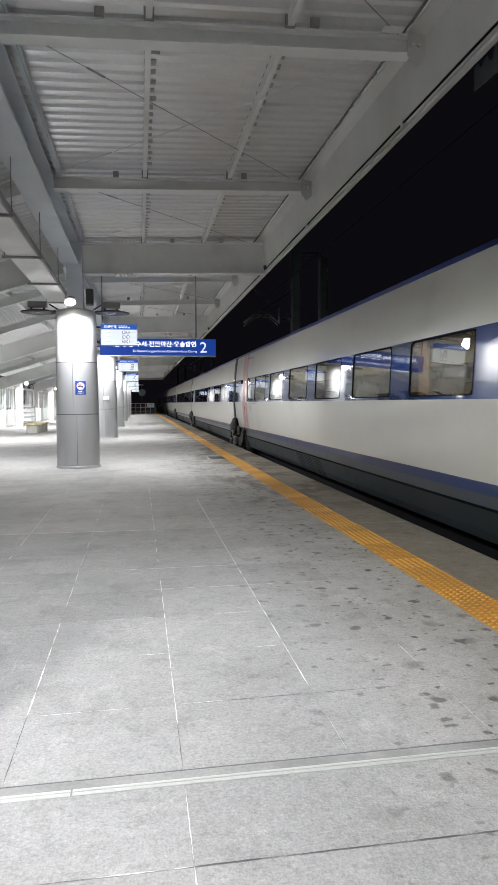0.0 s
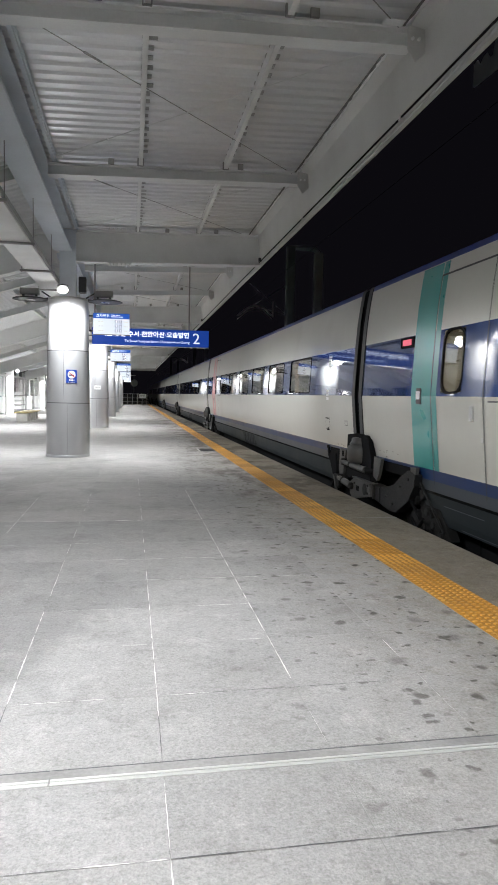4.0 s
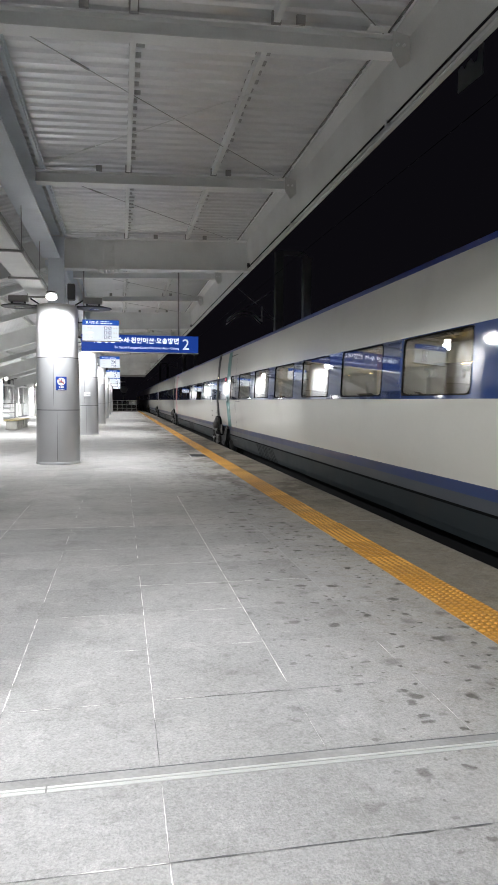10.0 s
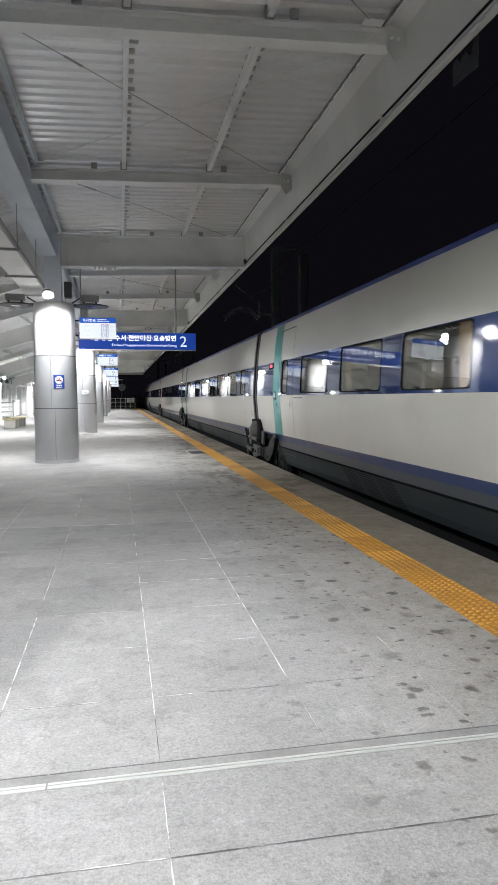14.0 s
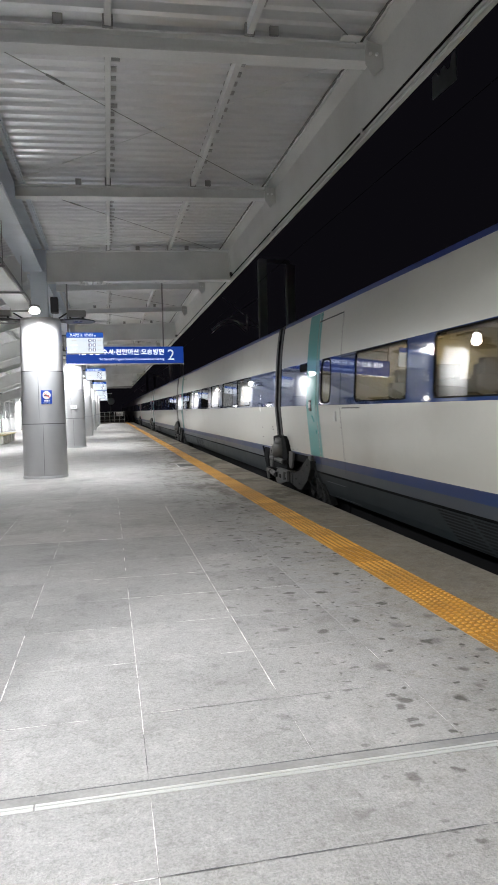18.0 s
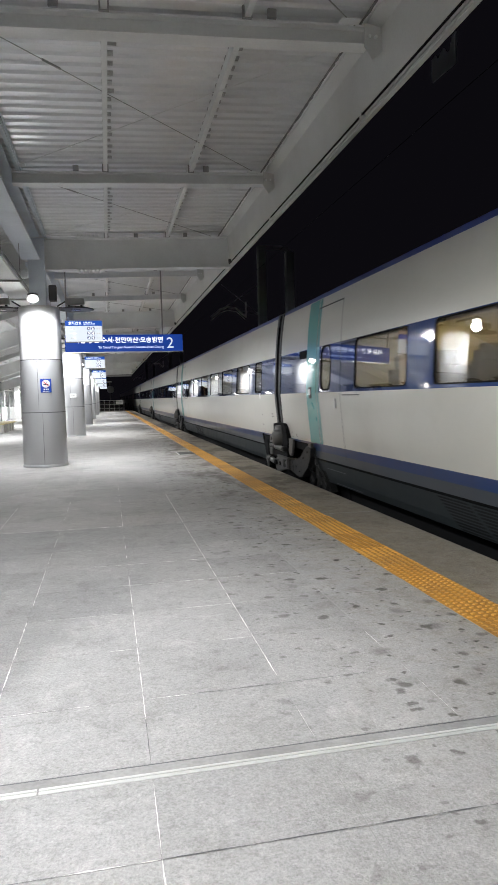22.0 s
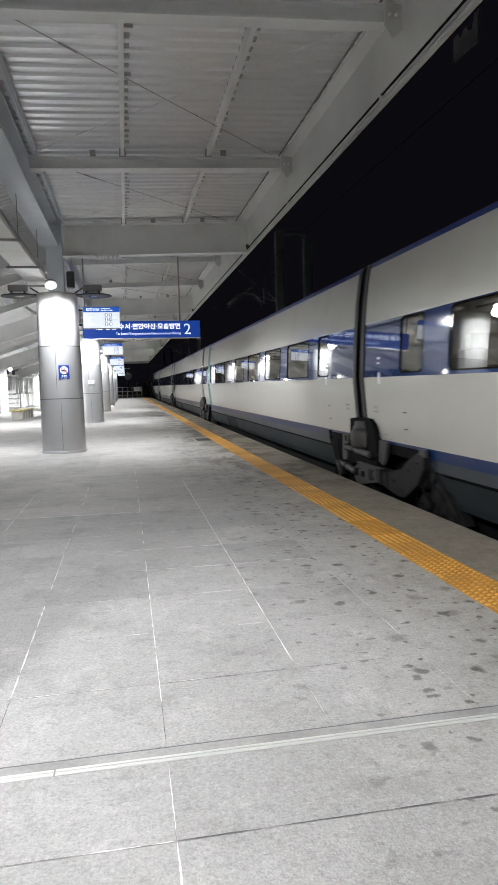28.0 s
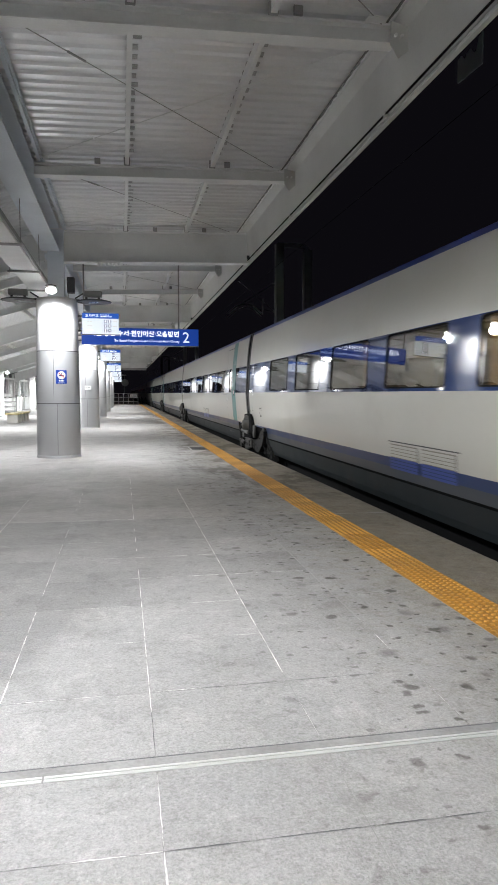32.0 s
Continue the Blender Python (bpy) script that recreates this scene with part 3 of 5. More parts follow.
def ribbed(x0, x1, zfun, name):
    """Trapezoid-ribbed sheet, ribs along x."""
    pitch, verts, faces = 0.2, [], []
    y = ROOF_START
    line = []
    while y < ROOF_END:
        line += [(y, 0), (y + 0.06, 0), (y + 0.085, 0.024), (y + 0.175, 0.024)]
        y += pitch
    for x in (x0, x1):
        verts += [(x, yy, zfun(x) + dz) for yy, dz in line]
    n = len(line)
    for k in range(n - 1):
        faces.append((k, k + 1, n + k + 1, n + k))
    base = len(verts)
    verts += [(x0, ROOF_START, zfun(x0) + 0.12), (x0, ROOF_END, zfun(x0) + 0.12), (x1, ROOF_END, zfun(x1) + 0.12), (x1, ROOF_START, zfun(x1) + 0.12)]
    faces.append((base, base + 1, base + 2, base + 3))
    me = bpy.data.meshes.new(name)
    me.from_pydata(verts, [], faces)
    return link(name, me, M_DECK)


tagged(ribbed(-1.35, 2.3, sheet_z, "ceiling"), "grey ribbed steel roof sheet under the canopy", "ceiling", kind="structure")
tagged(ribbed(WALL_X, -1.35, lambda x: 4.53 - left_drop(x) if x < -1.5 else 4.53, "ceiling"), "grey ribbed steel roof sheet sloping to the rear wall", "ceiling", kind="structure")

# ---- columns with floodlights ----
def make_column():
    c = tagged(new("column"), "round column clad in brushed metal panels with floodlights", "column", "columns along the platform")
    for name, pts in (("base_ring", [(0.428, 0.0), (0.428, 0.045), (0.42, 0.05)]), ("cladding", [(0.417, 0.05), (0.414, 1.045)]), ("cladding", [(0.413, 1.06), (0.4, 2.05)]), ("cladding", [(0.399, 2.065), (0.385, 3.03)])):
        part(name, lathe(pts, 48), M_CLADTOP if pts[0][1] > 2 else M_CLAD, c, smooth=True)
    for r, z in ((0.41, 1.045), (0.396, 2.05)):
        part("joint_band", lathe([(r, z), (r, z + 0.015)], 48), M_SEAM, c, smooth=True)
    # upright seams of the panels
    for z0, z1, r, ang in ((0.08, 1.04, 0.415, -88), (1.07, 2.04, 0.408, -97)):
        a = radians(ang)
        part("panel_seam", rod((r * math.cos(a), r * math.sin(a), z0), ((r - 0.005) * math.cos(a), (r - 0.005) * math.sin(a), z1), 0.0045, 6), M_SEAM, c)
    part("cap", lathe([(0.385, 3.03), (0.39, 3.04), (0.375, 3.075), (0.3, 3.09)], 40), M_STEEL, c, smooth=True)
    bm = bmesh.new()
    ibeam(bm, (-0.0, -0.17, 3.07), (-0.0, 0.17, 3.07), 1.3, 0.34, 0.3)
    part("neck", bm, M_GIRDER, c)
    # unlit side saucers with ballast boxes, and a lit flood on an arm at each side along the platform
    for s in (-1, 1):
        x = 0.7 * s
        f = part("flood_shade", lathe([(0.26, 3.035), (0.335, 3.03), (0.345, 3.036), (0.34, 3.05), (0.2, 3.082), (0.1, 3.09)], 28, x, 0), M_DARK, c, smooth=True)
        part("flood_lens", lathe([(0.1, 3.029), (0.1, 3.034)], 24, x, 0), M_LENS, f, smooth=True)
        part("ballast_box", box(x - 0.2, x + 0.16, -0.08, 0.08, 3.13, 3.25, 0.014), M_ROD, f)
        for e in (-0.14, 0.1):
            part("bracket", box(x + e - 0.02, x + e + 0.02, -0.03, 0.03, 3.08, 3.135), M_DARK, f)
        part("flood_arm", rod((0.34 * s, 0, 3.06), (0.48 * s, 0, 3.05), 0.03, 8), M_DARK, f)
        part("flood_cable", rod((0.5 * s, 0, 3.2), (0.34 * s, 0, 3.1), 0.014, 6), M_DARK, f)
    for s in (-1, 1):
        f = part("flood_shade", lathe([(0.06, 3.17), (0.1, 3.177), (0.09, 3.19), (0.05, 3.2)], 20, -0.01, 1.0 * s), M_DARK, c, smooth=True)
        bm = bmesh.new()
        bmesh.ops.create_uvsphere(bm, u_segments=16, v_segments=10, radius=0.075, matrix=Matrix.Translation((-0.01, 1.0 * s, 3.1)) @ Matrix.Diagonal((1.3, 0.8, 0.85, 1)))
        part("flood_lens", bm, M_BULB, f, smooth=True)
        part("flood_arm", rod((-0.01, 0.98 * s, 3.19), (0, 0.17 * s, 3.19), 0.025, 8), M_DARK, f)
    part("junction_box", box(0.2, 0.34, -0.1, 0.12, 3.2, 3.5, 0.012), M_DARK, c, "dark box beside the column head")
    return c


first = make_column()
first.matrix_basis = pose(COL_X, COLUMNS[0], 0)
for yc in COLUMNS[1:]:
    copy_thing(first, pose(COL_X, yc, 0))

# ---- cable tray under the canopy, west of the columns ----
tray = tagged(new("cable_tray"), "pale covered cable tray hung on threaded rods", "cable tray")
for k in range(int((FAR_Y - 14) / 2.2)):
    y0 = -8.0 + 2.2 * k
    part("tray_cover", box(-1.93, -1.52, y0, y0 + 2.19, 3.345, 3.42, 0.006), M_PAINT, tray)
    part("cross_bar", box(-2.0, -1.45, y0 + 0.0, y0 + 0.045, 3.312, 3.342), M_ROD, tray)
    for x in (-1.97, -1.48):
        part("hanger_rod", rod((x, y0 + 0.025, 3.3), (x, y0 + 0.025, 4.2 if x > -1.6 else 4.1), 0.006, 6), M_ROD, tray)
part("side_rail", box(-1.515, -1.49, -8, 66, 3.36, 3.43), M_ROD, tray)


# ---- signs ----
def bars(bm, x0, x1, z, h, y, n, seed):
    r = random.Random(seed)
    x = x0
    while x < x1:
        w = min(r.uniform(0.6, 1.6) * n, x1 - x)
        cuboid(bm, x, x + w, y - 0.002, y, z, z + h)
        x += w + n * 0.4


def face(x, y, z, back=False):
    """Upright pose for lettering that faces the viewer, or the far side."""
    return pose(x, y, z, 90, 0, 180 if back else 0)


def direction_sign(y):
    s = tagged(new("direction_sign"), "blue illuminated hanging sign with white destinations and platform number", "sign")
    x0, x1, z0, z1 = -1.02, 1.72, 2.395, 2.79
    part("sign_case", box(x0, x1, y - 0.07, y + 0.07, z0, z1, 0.012), M_SIGNGLOW, s)
    part("rim", box(x0 - 0.01, x1 + 0.01, y - 0.06, y + 0.06, z0 - 0.02, z0 - 0.002), M_STEEL, s)
    for b in (False, True):
        yy = y + 0.075 if b else y - 0.075
        if b:
            lettering("서울·용산·수서·천안아산·오송방면", 0.15, face(1.55, yy, 2.61, True), s, M_LETTER)
            lettering("To Seoul·Yongsan·Suseo·Cheonan-Asan·Osong", 0.08, face(1.3, yy, 2.47, True), s, M_LETTER)
        else:
            lettering("서울·용산·수서·천안아산·오송방면", 0.15, face(1.26, yy, 2.61), s, M_LETTER, align="RIGHT")
            lettering("To Seoul·Yongsan·Suseo·Cheonan-Asan·Osong", 0.08, face(1.26, yy, 2.47), s, M_LETTERDIM, align="RIGHT")
            lettering("2", 0.36, face(1.33, yy, 2.47), s, M_LETTERDIM)
    for x in (-0.96, 1.25):
        part("hanger", rod((x, y, z1), (x, y, 4.3), 0.018, 8), M_ROD, s)
    return s


def car_sign(y, n=((4, 5), (3, 4), (3, 4)), x0=-0.86):
    s = tagged(new("car_number_sign"), "white and blue lit panel of carriage numbers on a column bracket", "sign", "carriage number signs")
    x1, z0, z1 = x0 + 0.71, 2.425, 2.835
    part("panel", box(x0, x1, y - 0.045, y + 0.045, z0, z1 - 0.105, 0.006), M_SIGNPANEL, s)
    part("header", box(x0, x1, y - 0.047, y + 0.047, z1 - 0.103, z1, 0.006), M_SIGNHEAD, s)
    part("rim", box(x0 - 0.008, x1 + 0.008, y - 0.035, y + 0.035, z0 - 0.017, z0 - 0.002), M_DARK, s)
    for b in (False, True):
        yy = y + 0.05 if b else y - 0.05
        lettering("호차번호", 0.07, face(x1 - 0.06 if b else x0 + 0.06, yy, z1 - 0.078, b), s, M_LETTERDIM)
    bm = bmesh.new()
    bars(bm, x0 + 0.35, x0 + 0.52, z1 - 0.042, 0.014, y - 0.049, 0.03, 1)
    bars(bm, x0 + 0.35, x0 + 0.58, z1 - 0.076, 0.014, y - 0.049, 0.03, 2)
    part("small_print", bm, M_LETTERDIM, s)
    for k, pair in enumerate(n):
        z = z1 - 0.16 - 0.09 * k
        for j, v in enumerate(pair):
            cx = x0 + 0.45 + 0.082 * j
            d = part("number_disc", rod((cx, y - 0.047, z), (cx, y - 0.051, z), 0.034, 20), M_INK, s)
            lettering(str(v), 0.06, face(cx, y - 0.054, z - 0.021), d, M_LETTER, "numeral", align="CENTER")
        bm = bmesh.new()
        bars(bm, x0 + 0.1, x0 + 0.2, z - 0.012, 0.016, y - 0.048, 0.03, 5 + k)
        bars(bm, x0 + 0.6, x0 + 0.67, z - 0.012, 0.016, y - 0.048, 0.03, 9 + k)
        part("small_print", bm, M_TRAY, s)
    for z in (z0 + 0.06, z1 - 0.06):
        part("bracket", box(COL_X + 0.38, x0, y - 0.02, y + 0.02, z - 0.015, z + 0.015), M_DARK, s)
    return s


direction_sign(16.0)
for yc, n in zip(COLUMNS[2:], (((4, 5), (3, 4), (3, 4)), ((6, 7), (5, 6), (5, 6)), ((8, 9), (7, 8), (7, 8)), ((9, 9), (8, 9), (8, 9)), ((8, 8), (8, 8), (8, 8)), ((8, 8), (8, 8), (8, 8)))):
    car_sign(yc + 0.1, n)
plate = tagged(new("no_smoking_plate"), "blue no-smoking plate with a white disc", "sign")
px, py, pz = -1.235, COL_Y - 0.412, 1.56
plate.matrix_basis = pose(COL_X, COL_Y, 0, 0, 0, 13.4) @ pose(-px, -COL_Y, 0)
part("plate", box(px - 0.1, px + 0.1, py, py + 0.012, pz - 0.13, pz + 0.13, 0.004), M_SIGNBLUE, plate)
part("disc", rod((px, py - 0.002, pz + 0.035), (px, py - 0.006, pz + 0.035), 0.075, 28), M_WHITE, plate)
bm = bmesh.new()
cuboid(bm, px - 0.05, px + 0.045, py - 0.011, py - 0.007, pz + 0.015, pz + 0.035)
cuboid(bm, px + 0.0, px + 0.012, py - 0.011, py - 0.007, pz + 0.04, pz + 0.08)
part("cigarette", bm, M_INK, plate)
bm = bmesh.new()
cuboid(bm, -0.07, 0.07, -0.003, 0.003, -0.006, 0.006)
bmesh.ops.transform(bm, matrix=pose(px, py - 0.012, pz + 0.035, 0, 40, 0), verts=bm.verts)
part("slash", bm, M_RED, plate)
bm = bmesh.new()
bars(bm, px - 0.045, px + 0.05, pz - 0.085, 0.03, py - 0.002, 0.03, 3)
bars(bm, px - 0.06, px + 0.06, pz - 0.118, 0.012, py - 0.002, 0.02, 4)
part("small_print", bm, M_WHITE, plate)
# paper notice on the second column
note = tagged(new("paper_notice"), "small white paper notice taped on a column", "notice")
part("sheet", box(-1.4, -1.18, COL_Y + COL_STEP - 0.425, COL_Y + COL_STEP - 0.413, 1.38, 1.52), M_WHITE, note)
bm = bmesh.new()
bars(bm, -1.38, -1.2, 1.44, 0.02, COL_Y + COL_STEP - 0.427, 0.03, 21)
part("small_print", bm, M_ROD, note)

# ---- rear wall with glass screens ----
wall = tagged(new("wall_rear"), "rear windscreen wall of steel posts, glass panes and metal panels", "wall", kind="structure")
BAY = 2.4
for k in range(34):
    y = -6.0 + BAY * k
    part("post", box(WALL_X - 0.08, WALL_X + 0.08, y - 0.06, y + 0.06, 0, 2.5, 0.01), M_POST, wall)
    part("panel", box(WALL_X - 0.03, WALL_X + 0.03, y + 0.07, y + BAY - 0.07, 0.05, 0.95, 0.01), M_POST, wall)
    part("pane", box(WALL_X - 0.008, WALL_X + 0.008, y + 0.07, y + BAY - 0.07, 1.0, 2.1), M_GLASS, wall)
    for j in range(1, 5):
        yy = y + BAY * j / 5
        part("mullion", box(WALL_X - 0.03, WALL_X + 0.03, yy - 0.035, yy + 0.035, 1.0, 2.1), M_POST, wall)
    part("rail", box(WALL_X - 0.05, WALL_X + 0.05, y + 0.06, y + BAY - 0.06, 2.1, 2.22, 0.006), M_POST, wall)
tagged(part("wall_beyond", box(WALL_X - 1.5, WALL_X - 1.4, -16, FAR_Y, -0.9, 3.2), M_DARK), "dark wall behind the glass screens", "wall", kind="structure")
tagged(part("wall_behind", box(WALL_X, EDGE_X, BACK_Y, BACK_Y + 0.2, 0, 4.6), M_DARK), "plain dark wall closing the platform", "wall", kind="structure")


def lamp_post():
    p = tagged(new("lamp_post"), "white square post with a small lamp at its head", "post", "posts along the rear wall")
    part("post", box(-0.18, 0.18, -0.18, 0.18, 0, 2.32, 0.03), M_POST, p)
    part("cap", box(-0.21, 0.21, -0.21, 0.21, 2.325, 2.5, 0.01), M_PAINT, p)
    bm = bmesh.new()
    bmesh.ops.create_uvsphere(bm, u_segments=12, v_segments=8, radius=0.09, matrix=Matrix.Translation((0.43, -0.25, 2.33)))
    part("lamp_lens", bm, M_BULB, p, smooth=True)
    part("lamp_arm", rod((0.14, -0.14, 2.42), (0.43, -0.25, 2.44), 0.02, 6), M_DARK, p)
    return p


lp = lamp_post()
lp.matrix_basis = pose(-6.45, POST_Y[0], 0)
for yp in POST_Y[1:]:
    copy_thing(lp, pose(-6.45, yp, 0))

# ---- bench of blocks ----
bench = tagged(new("platform_bench"), "low bench of concrete blocks with a worn yellow wooden top", "bench")
for k in range(5):
    part("block", box(-4.78, -4.34, 28.8 + 0.76 * k, 29.1 + 0.76 * k, 0, 0.36, 0.02), M_CONC, bench)
for k in range(3):
    part("plank", box(-4.84 + 0.19 * k, -4.66 + 0.19 * k, 28.72, 32.2, 0.362, 0.42, 0.008), M_WOOD, bench)
rack = tagged(new("leaflet_rack"), "white metal leaflet rack with four shelves", "rack")
for x in (-7.0, -6.2):
    part("upright", box(x - 0.02, x + 0.02, 41.0, 41.3, 0, 1.15), M_ROD, rack)
for k in range(4):
    part("shelf", box(-6.97, -6.23, 41.0, 41.3, 0.2 + 0.27 * k, 0.23 + 0.27 * k), M_ROD, rack)
    part("sheets", box(-6.9, -6.45, 41.05, 41.1, 0.235 + 0.27 * k, 0.4 + 0.27 * k), M_WHITE, rack)

# ---- end of the platform ----
fence = tagged(new("end_fence"), "grey tube railing closing the platform end", "fence")
for k in range(8):
    x = -2.2 + 0.56 * k
    part("post", rod((x, 80.5, 0), (x, 80.5, 1.25), 0.03, 8), M_PAINT, fence)
for z in (0.3, 0.75, 1.22):
    part("rail", rod((-2.2, 80.5, z), (1.72, 80.5, z), 0.025, 8), M_PAINT, fence)
gate_sign = tagged(new("warning_board"), "small white board fixed to the end fence", "sign")
part("board", box(0.8, 1.6, 80.4, 80.43, 0.75, 1.2, 0.004), M_WHITE, gate_sign)
bm = bmesh.new()
bars(bm, 0.88, 1.5, 1.04, 0.06, 80.398, 0.1, 31)
bars(bm, 0.88, 1.5, 0.88, 0.05, 80.398, 0.1, 32)
part("small_print", bm, M_ROD, gate_sign)
mirror = tagged(new("monitor_post"), "dark post with a round signal face", "signal")
part("post", rod((0.2, 81.2, 0), (0.2, 81.2, 3.4), 0.07, 10), M_DARK, mirror)
part("signal_face", rod((0.25, 81.05, 2.5), (0.25, 81.0, 2.5), 0.42, 24), M_POLE, mirror)
part("lamp_box", box(-1.5, -0.7, 80.9, 81.2, 3.3, 3.7, 0.03), M_PAINT, mirror)
part("arm", rod((-1.6, 81.1, 3.4), (0.4, 81.1, 3.4), 0.04, 8), M_PAINT, mirror)

# ---- track, poles, overhead line ----
TRACK_X = 4.37
track = tagged(new("railway_track"), "steel rails on concrete sleepers", "track", kind="structure")
for s in (-0.7175, 0.7175):
    bm = bmesh.new()
    ibeam(bm, (TRACK_X + s, -60, -0.67), (TRACK_X + s, 300, -0.67), 0.17, 0.07)
    part("rail", bm, M_RAIL, track)
bm = bmesh.new()
me = bpy.data.meshes.new("sleepers")
vs, fs = [], []
for k in range(240):
    y = -20 + 0.6 * k
    b = len(vs)
    vs += [(TRACK_X + sx * 1.2, y + sy * 0.12, z) for z in (-0.9, -0.68) for sx, sy in ((-1, -1), (1, -1), (1, 1), (-1, 1))]
    fs += [tuple(b + i for i in q) for q in ((3, 2, 1, 0), (4, 5, 6, 7), (0, 1, 5, 4), (1, 2, 6, 5), (2, 3, 7, 6), (3, 0, 4, 7))]
me.from_pydata(vs, [], fs)
bm.free()
tagged(link("sleepers", me, M_POLE, track), kind="stuff")


def portal(y):
    p = tagged(new("catenary_portal"), "dark twin-post catenary mast with a tie beam", "mast", "catenary masts")
    for x, top in ((7.43, 8.5), (8.82, 8.22)):
        part("mast", box(x - 0.2, x + 0.2, y - 0.2, y + 0.2, -0.95, top, 0.03), M_POLE, p)
    bm = bmesh.new()
    pts = [(7.43, 8.42), (8.4, 8.42), (8.62, 8.38), (8.76, 8.28), (8.82, 8.1)]
    for (xa, za), (xb, zb) in zip(pts, pts[1:]):
        tube(bm, (xa, y, za), (xb, y, zb), 0.12, 10)
    part("tie_beam", bm, M_POLE, p, "bent tube across the mast heads")
    # cantilever of the overhead line
    part("cantilever_tube", rod((7.2, y, 6.6), (5.0, y, 5.2), 0.03, 8), M_POLE, p)
    part("stay_tube", rod((7.2, y, 5.2), (5.6, y, 5.6), 0.025, 8), M_POLE, p)
    bm = bmesh.new()
    pts = [(4.85, 5.05), (5.3, 5.42), (5.68, 5.55), (6.1, 5.48), (6.51, 5.12)]
    for (xa, za), (xb, zb) in zip(pts, pts[1:]):
        tube(bm, (xa, y - 0.2, za), (xb, y - 0.2, zb), 0.045, 8)
        tube(bm, (xa, y - 0.2, za - 0.16), (xb, y - 0.2, zb - 0.16), 0.02, 6)
    part("registration_arm", bm, M_STEEL, p, "bent pale registration arm")
    part("drop_post", rod((6.57, y - 0.2, 5.05), (6.57, y - 0.2, 5.8), 0.04, 8), M_STEEL, p)
    return p


mast = portal(32.0)
for y in (-18.0, 82.0, 132.0):
    copy_thing(mast, pose(0, y - 32.0, 0))
wires = tagged(new("overhead_wires"), "thin overhead contact and carrier wires", "wires")
for x, z in ((4.4, 5.0), (4.4, 6.2)):
    part("wire", rod((x, -60, z), (x, 260, z), 0.005, 6), M_BLACK, wires)
part("wire", rod((5.4, 31.8, 6.6), (7.2, 31.8, 5.2), 0.02, 6), M_POLE, wires)

board = tagged(new("overhead_marker"), "dim grey marker board hung between the overhead wires", "marker")
part("board", plate_x([(7.69, 5.41), (8.33, 5.44), (8.33, 5.74), (8.24, 5.76), (8.16, 5.66), (8.08, 5.72), (8.0, 5.74), (7.92, 5.64), (7.84, 5.64), (7.78, 5.78), (7.69, 5.8)], 4.39, 0.02), M_POLE, board)
for y in (7.75, 8.28):
    part("hanger", rod((4.4, y, 5.7), (4.4, y, 6.2), 0.004, 6), M_BLACK, board)


# ---- train ----
CAR, SIDE_X = 18.635, 2.94
# cross section of the side: inset from the widest line, and height over the platform
SIDE = [(0.34, -0.12), (0.11, -0.03), (0.095, 0.05), (0.08, 0.26), (0.088, 0.285), (0.08, 0.4), (0.068, 0.515), (0.028, 0.95), (0.0, 1.285), (0.015, 1.62), (0.033, 1.955), (0.056, 2.25), (0.088, 2.5), (0.115, 2.665), (0.14, 2.735), (0.5, 2.9), (1.45, 3.0)]


def inset(z):
    for (a, za), (b, zb) in zip(SIDE, SIDE[1:]):
        if za <= z <= zb:
            return a + (b - a) * (z - za) / (zb - za)
    return SIDE[-1][0]


def strip(bm, y0, y1, z0, z1, out=0.0, mat=0, slope=0.0, slope_b=None):
    """A skin between two heights that follows the section; out: how proud it stands."""
    zs = [z0] + [z for _, z in SIDE if z0 < z < z1] + [z1]
    a = [bm.verts.new((inset(z) - out, y0 + slope * (z1 - z), z)) for z in zs]
    b = [bm.verts.new((inset(z) - out, y1 - (slope if slope_b is None else slope_b) * (z1 - z), z)) for z in zs]
    for k in range(len(zs) - 1):
        f = bm.faces.new((a[k], b[k], b[k + 1], a[k + 1]))
        f.material_index = mat
    return zs, a, b


def ring_mesh(w, h, r, grow, depth):
    """A rubber frame: rounded opening in a slightly larger rounded plate."""
    bm = bmesh.new()

    def loop(hw, hh, rr, x):
        pts = []
        for cx, cz, a0 in ((hw - rr, hh - rr, 0), (-hw + rr, hh - rr, 90), (-hw + rr, -hh + rr, 180), (hw - rr, -hh + rr, 270)):
            for k in range(5):
                a = radians(a0 + 22.5 * k)
                pts.append(bm.verts.new((x, cx + rr * math.cos(a), cz + rr * math.sin(a))))
        return pts
    o0, o1 = loop(w / 2 + grow, h / 2 + grow, r + grow * 0.6, 0.0), loop(w / 2 + grow, h / 2 + grow, r + grow * 0.6, depth)
    i0, i1 = loop(w / 2 - 0.008, h / 2 - 0.008, r, 0.0), loop(w / 2 - 0.008, h / 2 - 0.008, r, depth)
    n = len(o0)
    for k in range(n):
        j = (k + 1) % n
        for q in ((o0[k], o0[j], i0[j], i0[k]), (o1[k], i1[k], i1[j], o1[j]), (o0[k], o1[k], o1[j], o0[j]), (i0[k], i0[j], i1[j], i1[k])):
            bm.faces.new(q)
    bmesh.ops.recalc_face_normals(bm, faces=bm.faces)
    me = bpy.data.meshes.new("window_frame")
    bm.to_mesh(me)
    bm.free()
    me.materials.append(M_BLACK)
    return me


W0, W1 = 1.325, 1.94
LEAN_W = math.degrees(math.atan((inset(W1) - inset(W0)) / (W1 - W0)))
FRAMES = {}


